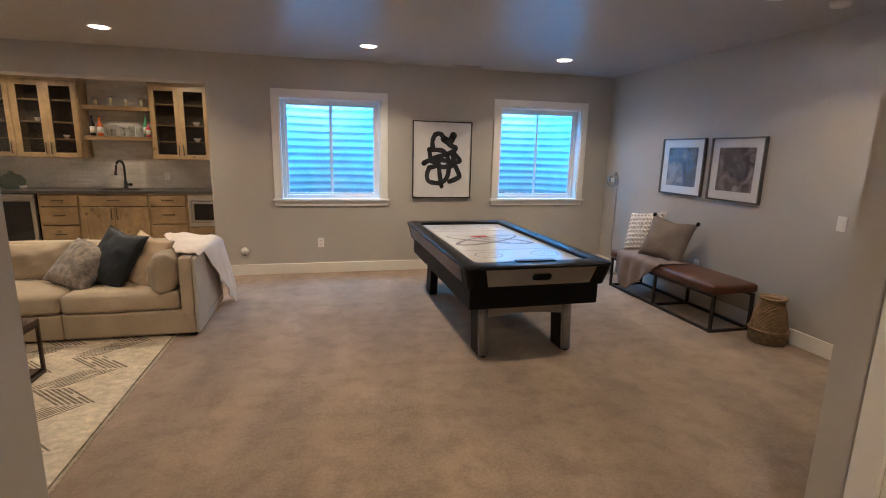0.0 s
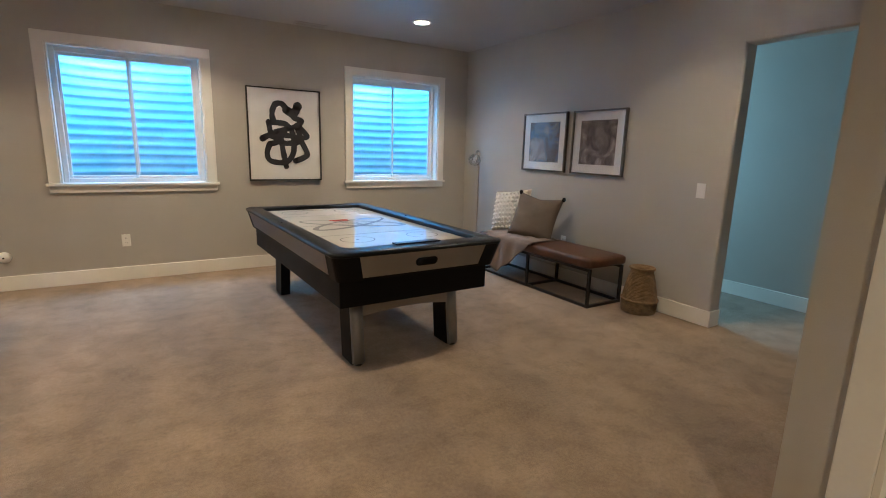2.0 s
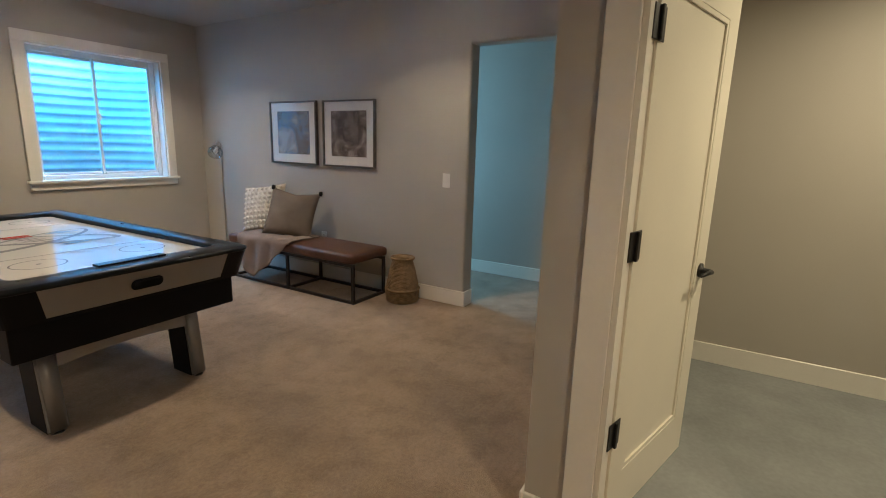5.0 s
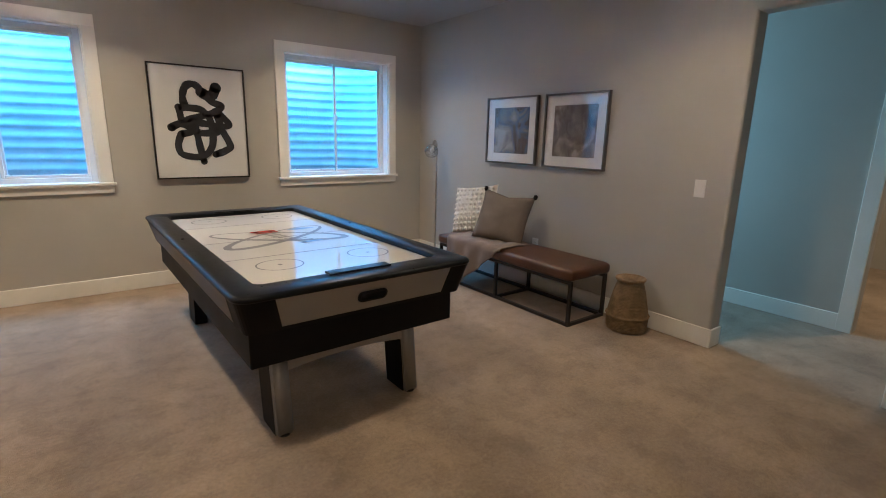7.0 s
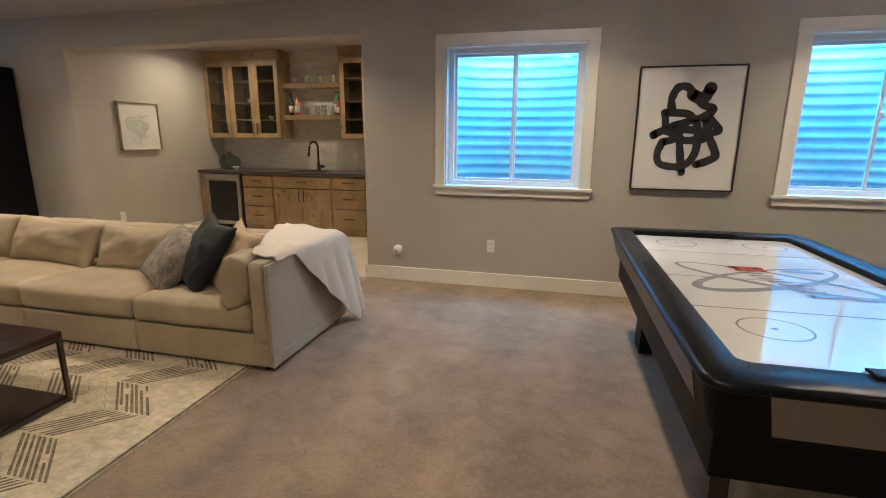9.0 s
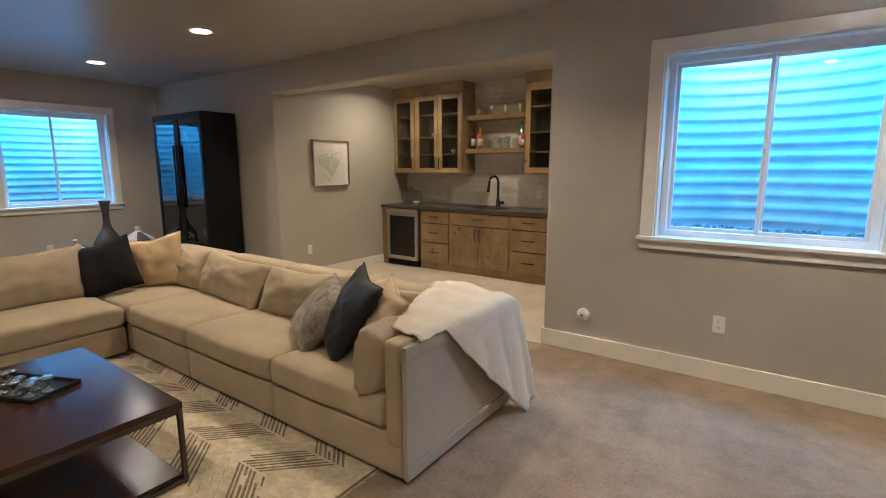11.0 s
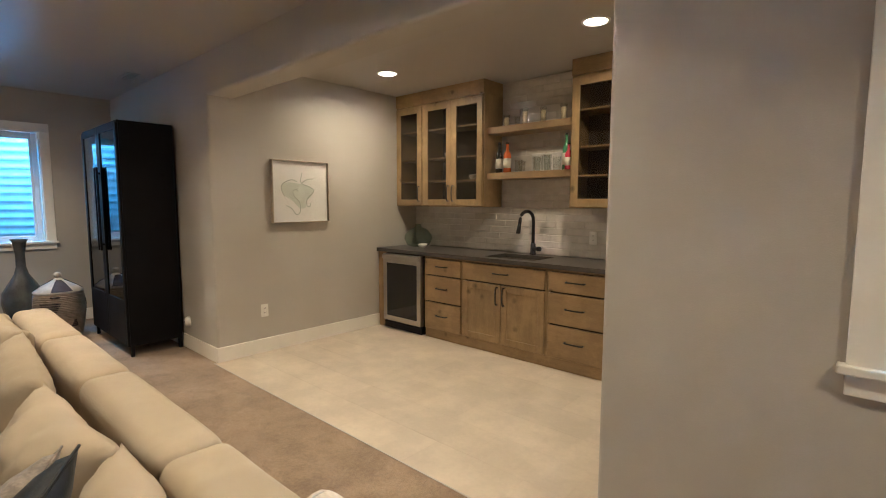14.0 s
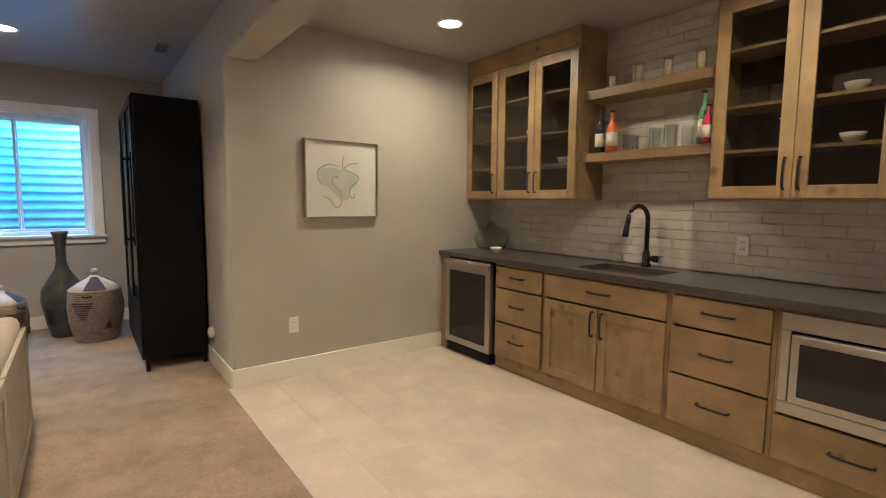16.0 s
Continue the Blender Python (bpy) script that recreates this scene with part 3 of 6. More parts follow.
def shaker(name, x0, x1, z0, z1, y, parent, glass=False, rail=0.062):
    """A framed door whose front stands at y - 0.02."""
    d = part(name, boxes((x0, x0 + rail, y - 0.02, y, z0, z1), (x1 - rail, x1, y - 0.02, y, z0, z1),
                         (x0 + rail, x1 - rail, y - 0.02, y, z0, z0 + rail), (x0 + rail, x1 - rail, y - 0.02, y, z1 - rail, z1), bevel=0.002, seg=1),
             WOOD, parent, "knotty alder frame with glass" if glass else "knotty alder shaker door")
    if glass:
        g = part("pane", boxes((x0 + rail, x1 - rail, y - 0.011, y - 0.007, z0 + rail, z1 - rail)), CAB_GLASS, d, "clear glass")
        g.visible_shadow = False
    else:
        part("panel", boxes((x0 + rail, x1 - rail, y - 0.010, y, z0 + rail, z1 - rail)), WOOD, d)
    return d


def drawer_front(x0, x1, z0, z1, y, parent, length=0.13):
    d = part("drawer", boxes((x0, x1, y - 0.02, y, z0, z1), bevel=0.002, seg=1), WOOD_H, parent)
    pull(d, (x0 + x1) / 2, y - 0.02, (z0 + z1) / 2 + 0.01, length, False)
    return d


def base_unit(name, x0, x1, label, zb=0.10):
    c = thing(name, label, "cabinet", pose(0, 0, 0))
    part("body", boxes((x0, x1, YF + 0.02, YK - 0.012, zb, 0.866)), WOOD_SHADE, c)
    st = 0.02
    part("face_frame", boxes((x0, x0 + st, YF, YF + 0.02, zb, 0.866), (x1 - st, x1, YF, YF + 0.02, zb, 0.866),
                             (x0 + st, x1 - st, YF, YF + 0.02, zb, zb + 0.02), (x0 + st, x1 - st, YF, YF + 0.02, 0.846, 0.866)), WOOD, c)
    return c


left_drawers = base_unit("drawer_cabinet", -4.025, -3.503, "knotty alder three-drawer base cabinet with black pulls")
right_drawers = base_unit("drawer_cabinet", -2.565, -2.032, "knotty alder three-drawer base cabinet beside the microwave")
for c, a, b in ((left_drawers, -4.006, -3.522), (right_drawers, -2.545, -2.052)):
    for z0, z1 in ((0.678, 0.842), (0.402, 0.664), (0.112, 0.388)):
        drawer_front(a, b, z0, z1, YF, c, 0.14 if c is left_drawers else 0.16)
sink_unit = base_unit("sink_cabinet", -3.501, -2.567, "knotty alder sink base cabinet with two shaker doors")
drawer_front(-3.49, -2.585, 0.678, 0.842, YF, sink_unit, 0.16)
d = shaker("cabinet_door", -3.49, -3.041, 0.112, 0.664, YF, sink_unit)
pull(d, -3.075, YF - 0.02, 0.56, 0.16, True)
d = shaker("cabinet_door", -3.034, -2.585, 0.112, 0.664, YF, sink_unit)
pull(d, -3.0, YF - 0.02, 0.56, 0.16, True)

oven_unit = base_unit("microwave_cabinet", -2.030, -1.385, "knotty alder base cabinet holding a drawer microwave")
drawer_front(-2.02, -1.40, 0.112, 0.338, YF, oven_unit, 0.16)


def microwave():
    t = thing("microwave", "stainless steel drawer microwave with dark glass front", "microwave", pose(0, 0, 0))
    x0, x1, z0, z1, y = -2.012, -1.405, 0.352, 0.845, YF
    e, zt, zb = 0.040, 0.085, 0.060
    part("surround", boxes((x0, x1, y - 0.022, y - 0.001, z1 - zt, z1), (x0, x1, y - 0.022, y - 0.001, z0, z0 + zb),
                           (x0, x0 + e, y - 0.022, y - 0.001, z0 + zb, z1 - zt), (x1 - e, x1, y - 0.022, y - 0.001, z0 + zb, z1 - zt), bevel=0.003, seg=1), STEEL, t)
    # flat black sheet: the shade round the door is painted in
    part("gap", boxes((x0 + e, x1 - e, y - 0.004, y - 0.0025, z0 + zb, z1 - zt)), BLACK_PAINT, t, "black shadow gap")
    d = part("microwave_door", boxes((x0 + e + 0.010, x1 - e - 0.010, y - 0.045, y - 0.005, z0 + zb + 0.008, z1 - zt - 0.012), bevel=0.006), STEEL, t)
    part("window", boxes((x0 + e + 0.045, x1 - e - 0.045, y - 0.048, y - 0.045, z0 + zb + 0.045, z1 - zt - 0.050), bevel=0.002, seg=1), BLACK_GLASS, d, "black glass")
    return t


microwave()


def wine_fridge():
    t = thing("wine_fridge", "under-counter wine fridge with steel frame and dark glass", "fridge", pose(0, 0, 0))
    x0, x1 = -4.632, -4.045
    part("body", boxes((x0, x1, YF + 0.01, YK - 0.03, 0.01, 0.855)), BLACK_PAINT, t)
    part("kick_grille", boxes((x0, x1, YF - 0.03, YF + 0.01, 0.012, 0.085), bevel=0.003, seg=1), BLACK_PAINT, t, "black kick grille")
    s, y0, y1, z0, z1 = 0.055, YF - 0.05, YF + 0.008, 0.10, 0.852
    d = part("fridge_door", boxes((x0, x0 + s, y0, y1, z0, z1), (x1 - s, x1, y0, y1, z0, z1), (x0 + s, x1 - s, y0, y1, z0, z0 + s), (x0 + s, x1 - s, y0, y1, z1 - 0.10, z1), bevel=0.003, seg=1), STEEL, t, "brushed steel door frame")
    part("pane", boxes((x0 + s, x1 - s, y0 + 0.006, y0 + 0.012, z0 + s, z1 - 0.10)), BLACK_GLASS, d, "dark tinted glass")
    part("handle", boxes((x0 + 0.005, x1 - 0.005, y0 - 0.022, y0, z1 - 0.055, z1 - 0.012), bevel=0.006), STEEL, d, "wide steel pull")
    for k in range(4):
        z = 0.24 + 0.13 * k
        part("shelf", boxes((x0 + s, x1 - s, y0 + 0.020, y0 + 0.03, z, z + 0.012)), STEEL, t)
    return t


wine_fridge()
for a, b in ((AX0 + 0.002, -4.64), (-1.383, AX1 - 0.002)):
    tagged(part("filler_panel", boxes((a, b, YF, YK - 0.012, 0.0, 0.866), bevel=0.002, seg=1), WOOD), "knotty alder filler panel at the wall", "cabinet panel", group="bar filler panels")
tagged(part("toe_kick", boxes((-4.025, -1.385, YF + 0.012, YF + 0.03, 0.0, 0.098)), WOOD_H), "brown toe board below the base cabinets", "toe kick")

# countertop with the sink's cut-out
SX0, SX1, SY0, SY1 = -3.31, -2.755, 8.925, 9.29
tagged(part("countertop", boxes((AX0 + 0.001, SX0, 8.812, YK - 0.012, 0.867, 0.905), (SX1, AX1 - 0.001, 8.812, YK - 0.012, 0.867, 0.905),
                                (SX0, SX1, 8.812, SY0, 0.867, 0.905), (SX0, SX1, SY1, YK - 0.012, 0.867, 0.905)), STONE), "dark grey quartz countertop on the bar", "countertop")
sink = thing("sink", "black undermount bar sink in the counter", "sink", pose(0, 0, 0))
part("basin", boxes((SX0 - 0.01, SX0 + 0.004, SY0 - 0.01, SY1 + 0.01, 0.70, 0.866), (SX1 - 0.004, SX1 + 0.01, SY0 - 0.01, SY1 + 0.01, 0.70, 0.866),
                    (SX0 + 0.004, SX1 - 0.004, SY0 - 0.01, SY0 + 0.004, 0.70, 0.866), (SX0 + 0.004, SX1 - 0.004, SY1 - 0.004, SY1 + 0.01, 0.70, 0.866),
                    (SX0 - 0.01, SX1 + 0.01, SY0 - 0.01, SY1 + 0.01, 0.688, 0.70)), BLACK_METAL, sink)
part("drain", lathe([(0.04, 0.7005), (0.04, 0.704), (0.03, 0.702)]), STEEL, sink, "steel drain", True, pose(-3.01, 9.10, 0))


def faucet(x, y):
    t = thing("faucet", "matte black pull-down gooseneck faucet", "faucet", pose(x, y, 0.905))
    part("base", lathe([(0.034, 0), (0.034, 0.012), (0.026, 0.022), (0.025, 0.10), (0.018, 0.115)]), BLACK_METAL, t, smooth=True)
    pts = [(0, 0, 0.09), (0, 0, 0.335)]
    for i in range(1, 11):
        a = math.pi * i / 10
        pts.append((-0.03 * (1 - math.cos(a)), -0.075 * (1 - math.cos(a)), 0.335 + 0.095 * math.sin(a)))
    pts.append((-0.062, -0.155, 0.30))
    part("spout", tube(pts, 0.0165, 12), BLACK_METAL, t, smooth=True)
    part("spray_head", tube([(-0.062, -0.155, 0.315), (-0.064, -0.158, 0.28), (-0.068, -0.164, 0.23), (-0.069, -0.166, 0.212)], [0.015, 0.017, 0.022, 0.021], 12), BLACK_METAL, t, smooth=True)
    part("lever", tube([(0.012, 0, 0.058), (0.055, -0.01, 0.060), (0.062, -0.012, 0.060), (0.092, -0.018, 0.061), (0.098, -0.019, 0.061)], [0.020, 0.019, 0.025, 0.024, 0.014], 12), BLACK_METAL, t, smooth=True)
    return t


faucet(-3.05, 9.385)


def wall_cabinet(x0, x1, doors, label):
    """An upper cabinet with glass doors, shelves inside and a flush board up to the ceiling."""
    c = thing("wall_cabinet", label, "cabinet", pose(0, 0, 0), group="bar wall cabinets")
    z0, z1, t = 1.375, 2.50, 0.018
    yb = YK - 0.010
    part("side", boxes((x0, x0 + t, YU + 0.02, yb, z0, z1)), WOOD, c)
    part("side", boxes((x1 - t, x1, YU + 0.02, yb, z0, z1)), WOOD, c)
    part("bottom", boxes((x0 + t, x1 - t, YU + 0.02, yb, z0, z0 + t)), WOOD, c)
    part("top", boxes((x0 + t, x1 - t, YU + 0.02, yb, z1 - t, z1)), WOOD, c)
    part("back", boxes((x0 + t, x1 - t, yb - 0.008, yb, z0 + t, z1 - t)), WOOD_SHADE, c, "cabinet back, darkened for the shade inside")
    f = 0.03
    part("face_frame", boxes((x0, x0 + f, YU, YU + 0.02, z0, z1), (x1 - f, x1, YU, YU + 0.02, z0, z1), (x0 + f, x1 - f, YU, YU + 0.02, z0, z0 + f), (x0 + f, x1 - f, YU, YU + 0.02, z1 - f, z1)), WOOD, c)
    part("crown_board", boxes((x0 - 0.001, x1 + 0.001, YU - 0.012, yb, z1 + 0.001, KC - 0.001), bevel=0.003, seg=1), WOOD_H, c)
    for z in (1.652, 1.900, 2.215):
        part("shelf", boxes((x0 + t, x1 - t, YU + 0.03, yb - 0.009, z - 0.009, z + 0.009)), WOOD_H, c)
    w = (x1 - x0 - 0.024) / doors
    for i in range(doors):
        a = x0 + 0.012 + i * w + 0.0015
        d = shaker("cabinet_door", a, a + w - 0.003, z0 + 0.01, z1 - 0.02, YU, c, True, 0.068)
        hx = a + w - 0.035 if (doors == 1 or i == 0) else a + 0.032
        pull(d, hx, YU - 0.02, 1.515, 0.16, True)
    return c


wall_cabinet(AX0 + 0.002, -4.337, 1, "single-door knotty alder wall cabinet with glass")
wall_cabinet(-4.335, -3.485, 2, "double-door knotty alder wall cabinet with glass")
wall_cabinet(-2.54, -1.690, 2, "double-door knotty alder wall cabinet holding bowls")
wall_cabinet(-1.688, AX1 - 0.002, 1, "single-door knotty alder wall cabinet with glass")
for z in (1.652, 2.102):
    tagged(part("floating_shelf", boxes((-3.484, -2.541, YU + 0.052, YK - 0.010, z, z + 0.064), bevel=0.002, seg=1), WOOD_H), "thick knotty alder floating shelf", "shelf", group="bar floating shelves")

# glasses, bottles and dishes
WHITE_CHINA = material("white_china", (0.74, 0.71, 0.65), 0.2, vary=0.02)
SAGE_GLASS = clear_glass("green_tint_glass", (0.88, 0.93, 0.90), 0.06)
ORANGE = material("orange_liquid", (0.65, 0.14, 0.02), 0.12, vary=0.05, coat=0.6)
GREEN_B = material("green_bottle_glass", (0.10, 0.32, 0.16), 0.1, vary=0.05, coat=0.6)
PINK_B = material("red_bottle_glass", (0.50, 0.05, 0.08), 0.12, vary=0.05, coat=0.6)
DARK_B = material("dark_bottle_glass", (0.02, 0.018, 0.012), 0.08, vary=0.05, coat=0.6)
LABEL = material("cream_paper_label", (0.70, 0.66, 0.56), 0.6, vary=0.04)
GOLD = material("pale_amber_wax", (0.72, 0.62, 0.42), 0.4, vary=0.05)
MARBLE = material("white_marble", (0.70, 0.68, 0.65), 0.3, vary=0.12, scale=9, fine=30)


def tumbler(x, y, z, r=0.033, h=0.11, base=None):
    t = thing("tumbler", "clear glass tumbler on the bar shelf", "glass", pose(x, y, z), group="bar glasses")
    w = 0.0025
    g = part("bowl", lathe([(r * 0.82, 0), (r, h), (r - w, h), (r * 0.82 - w, 0.008), (0.0001, 0.008)], 20), THIN_GLASS, t, smooth=True)
    g.visible_shadow = False
    if base:
        part("candle", lathe([(r * 0.72, 0.010), (r * 0.76, h * 0.8), (0.0001, h * 0.8)], 16), base, t, "pale gold filling", True)
    return t


for i, (x, h) in enumerate(((-3.30, 0.11), (-3.09, 0.15), (-2.89, 0.14), (-2.68, 0.14))):
    tumbler(x, 9.26, 2.166, 0.032, h, GOLD)
tumbler(-3.15, 9.22, 2.166, 0.026, 0.075)
for x, y, r, h in ((-3.16, 9.27, 0.04, 0.12), (-3.09, 9.22, 0.036, 0.10), (-2.93, 9.25, 0.042, 0.13), (-2.83, 9.22, 0.042, 0.14),
                   (-2.99, 9.32, 0.04, 0.15), (-2.88, 9.34, 0.04, 0.16), (-2.76, 9.30, 0.04, 0.13)):
    tumbler(x, y, 1.716, r, h)
tagged(part("marble_board", boxes((-3.10, -2.70, 9.405, 9.425, 1.717, 1.90), bevel=0.005), MARBLE, m=pose(0, 0, 0)), "white marble serving board leaning behind the glasses", "serving board")


def bottle(x, y, z, glass, label, r=0.036, h=0.29, slim=False):
    t = thing("bottle", label, "bottle", pose(x, y, z), group="bar bottles")
    part("glass_body", lathe([(r, 0), (r, h * 0.55), (r * 0.9, h * 0.62), (r * 0.38, h * 0.74), (r * 0.34, h * 0.92), (r * 0.40, h * 0.925), (r * 0.40, h * 0.945)], 20), glass, t, smooth=True)
    part("cap", lathe([(r * 0.42, h * 0.945), (r * 0.42, h), (0.0001, h)], 14), DARK_B, t, "black cap", True)
    part("paper_label", lathe([(r + 0.0006, h * 0.14), (r + 0.0006, h * 0.46)], 20), LABEL, t, "cream paper label", True)
    return t


bottle(-3.37, 9.24, 1.716, DARK_B, "dark wine bottle with a cream label", h=0.30)
bottle(-3.26, 9.22, 1.716, ORANGE, "orange aperitif bottle on the shelf", r=0.038, h=0.29)
bottle(-2.645, 9.26, 1.716, GREEN_B, "green glass bottle on the shelf", r=0.034, h=0.33)
bottle(-2.590, 9.20, 1.716, PINK_B, "red glass bottle on the shelf", r=0.033, h=0.23)


def bowl(x, y, z, r, h, label="white china bowl in the glass cabinet"):
    return tagged(part("bowl", lathe([(r * 0.45, 0), (r * 0.5, 0.004), (r * 0.85, h * 0.55), (r, h), (r - 0.004, h), (r * 0.8, h * 0.55), (r * 0.4, 0.012), (0.0001, 0.012)], 24), WHITE_CHINA, smooth=True, m=pose(x, y, z)), label, "bowl", group="bar dishes")


for x, z in ((-1.92, 1.662), (-1.92, 1.910), (-3.75, 1.662), (-4.1, 1.910)):
    bowl(x, 9.29, z, 0.056 if x > -2 else 0.045, 0.055)
bowl(-2.33, 9.28, 1.394, 0.085, 0.025, "white china plate in the glass cabinet")
for x, z in ((-2.38, 1.662), (-2.26, 1.662), (-2.33, 1.910), (-2.20, 1.910), (-4.16, 1.662), (-3.92, 1.910), (-3.66, 1.394)):
    tumbler(x, 9.28, z, 0.034, 0.12)
tagged(part("canister", lathe([(0.038, 0), (0.040, 0.004), (0.040, 0.10), (0.036, 0.106), (0.0001, 0.108)], 20), WHITE_CHINA, smooth=True, m=pose(-4.0, 9.25, 1.662)), "white china canister in the glass cabinet", "canister")


def demijohn(x, y):
    t = thing("glass_vase", "round sage tinted glass vase on the counter", "vase", pose(x, y, 0.905))
    prof = [(0.08, 0), (0.13, 0.02), (0.165, 0.085), (0.160, 0.135), (0.11, 0.195), (0.045, 0.225), (0.030, 0.25), (0.040, 0.262)]
    inner = [(r - 0.004, z + 0.003) for r, z in prof[::-1]]
    g = part("glass_body", lathe(prof + inner, 28), SAGE_GLASS, t, smooth=True)
    g.visible_shadow = False
    return t


demijohn(-4.52, 9.24)
bowl(-4.31, 9.10, 0.905, 0.055, 0.05, "small white china bowl on the counter")


def outlet(m, label="white duplex wall outlet", switch=False):
    t = thing("light_switch" if switch else "wall_outlet", label, "switch" if switch else "outlet", m, group="wall plates")
    part("plate", boxes((-0.037, 0.037, -0.006, 0, -0.06, 0.06), bevel=0.002, seg=1), PLASTIC, t)
    if switch:
        part("rocker", boxes((-0.017, 0.017, -0.010, -0.006, -0.033, 0.033), bevel=0.002, seg=1), PLASTIC, t)
    else:
        for z in (-0.022, 0.022):
            s = part("socket", boxes((-0.016, 0.016, -0.0085, -0.006, z - 0.014, z + 0.014), bevel=0.003, seg=1), PLASTIC, t)
            part("slots", boxes((-0.008, -0.005, -0.0092, -0.0085, z - 0.004, z + 0.006), (0.005, 0.008, -0.0092, -0.0085, z - 0.004, z + 0.006)), BLACK_PAINT, s, "dark slots")
    return t


outlet(pose(0.0, YW, 0.40))
outlet(pose(-2.45, YK - 0.012, 1.095), "white outlet in the tiled backsplash")
outlet(pose(AX0, 7.43, 0.40, 0, 0, 90), "white outlet in the alcove wall")
outlet(pose(XR, 3.56, 1.10, 0, 0, -90), "white rocker light switch by the hall", True)
outlet(pose(XR, 5.02, 0.43, 0, 0, -90), "white outlet above the bench")
outlet(pose(XL, 5.45, 0.40, 0, 0, 90), "white outlet below the end window")


def sensor(m):
    t = thing("door_stop", "round white plastic wall sensor", "sensor", m, group="round wall sensors")
    part("dome", lathe([(0.05, 0), (0.05, 0.012), (0.042, 0.03), (0.022, 0.042), (0.0001, 0.045)], 24), PLASTIC, t, smooth=True)
    part("eye", lathe([(0.008, 0), (0.008, 0.004), (0.0001, 0.006)], 12), BLACK_PAINT, t, "dark centre", True, pose(0, 0, 0.042))
    return t


sensor(pose(-0.93, YW, 0.31, 90))
sensor(pose(-5.40, YW, 0.27, 90))

# ---- ceiling fittings ----


def recessed_light(x, y, z):
    t = thing("recessed_light", "round white recessed ceiling light, switched on", "ceiling light", pose(x, y, z), group="recessed ceiling lights")
    part("trim_ring", lathe([(0.072, -0.002), (0.078, -0.008), (0.095, -0.006), (0.097, -0.0005)], 28), PLASTIC, t, smooth=True)
    part("lens", lathe([(0.0001, -0.004), (0.073, -0.004)], 28), LENS, t, "glowing warm white lens")
    return t


for x, y in LAMPS:
    recessed_light(x, y, CEIL)
for x, y in K_LAMPS:
    recessed_light(x, y, KC)


def vent(x, y):
    t = thing("ceiling_vent", "small slotted ceiling vent painted like the ceiling", "vent", pose(x, y, CEIL), group="ceiling vents")
    part("frame", boxes((-0.17, 0.17, -0.07, -0.05, -0.008, 0), (-0.17, 0.17, 0.05, 0.07, -0.008, 0), (-0.17, -0.15, -0.05, 0.05, -0.008, 0), (0.15, 0.17, -0.05, 0.05, -0.008, 0)), CEILING, t)
    for k in range(5):
        part("slat", boxes((-0.15, 0.15, -0.043 + 0.02 * k, -0.036 + 0.02 * k, -0.007, 0)), CEILING, t)
    # no opening behind the slats, its darkness is painted as a black sheet
    part("dark_sheet", boxes((-0.15, 0.15, -0.05, 0.05, -0.001, -0.0004)), BLACK_PAINT, t, "black sheet for the shade behind the slats")
    return t


vent(1.87, 6.86)
vent(-6.12, 6.80)
sm = thing("smoke_detector", "round white smoke detector on the ceiling", "smoke detector", pose(3.557, 3.474, CEIL))
part("body", lathe([(0.065, 0), (0.065, -0.018), (0.055, -0.034), (0.0001, -0.036)], 28), PLASTIC, sm, smooth=True)

# ---- game room ----


def spline(pts, per=8):
    out = []
    P = [Vector(p) for p in pts]
    P = [P[0]] + P + [P[-1]]
    for i in range(1, len(P) - 2):
        a, b, c, d = P[i - 1:i + 3]
        for k in range(per):
            t = k / per
            out.append(0.5 * ((2 * b) + (c - a) * t + (2 * a - 5 * b + 4 * c - d) * t * t + (3 * b - a - 3 * c + d) * t ** 3))
    out.append(P[-2])
    return out


def ribbon(bm, pts, width, lift=0.0, closed=False, axis="z"):
    """A flat band along 2D points, with round ends; in the x-y plane, or in x-z facing -y."""
    def put(p):
        return (p.x, p.y, lift) if axis == "z" else (p.x, -lift, p.y)
    n = len(pts)
    L, R = [], []
    for i, p in enumerate(pts):
        d = pts[(i + 1) % n if closed else min(i + 1, n - 1)] - pts[i - 1 if closed else max(i - 1, 0)]
        d = Vector((d.x, d.y)).normalized()
        nn = Vector((-d.y, d.x))
        w = width[i] if isinstance(width, list) else width
        q = Vector((p.x, p.y))
        L.append(bm.verts.new(put(q + nn * w / 2)))
        R.append(bm.verts.new(put(q - nn * w / 2)))
    for i in range(n if closed else n - 1):
        j = (i + 1) % n
        bm.faces.new((R[i], R[j], L[j], L[i]))
    if not closed:
        for p, w in ((pts[0], width[0] if isinstance(width, list) else width), (pts[-1], width[-1] if isinstance(width, list) else width)):
            ring = [bm.verts.new(put(Vector((p.x, p.y)) + w / 2 * Vector((math.cos(a), math.sin(a))))) for a in [2 * math.pi * k / 14 for k in range(14)]]
            bm.faces.new(ring)
    return bm


def oval(cx, cy, rx, ry, turn=0.0, n=40):
    c, s = math.cos(turn), math.sin(turn)
    return [Vector((cx + rx * math.cos(a) * c - ry * math.sin(a) * s, cy + rx * math.cos(a) * s + ry * math.sin(a) * c)) for a in [2 * math.pi * k / n for k in range(n)]]


def rounded_rect(x0, x1, y0, y1, r, n=6):
    out = []
    for cx, cy, a0 in ((x1 - r, y1 - r, 0), (x0 + r, y1 - r, 90), (x0 + r, y0 + r, 180), (x1 - r, y0 + r, 270)):
        for k in range(n + 1):
            a = radians(a0 + 90 * k / n)
            out.append((cx + r * math.cos(a), cy + r * math.sin(a)))
    return out


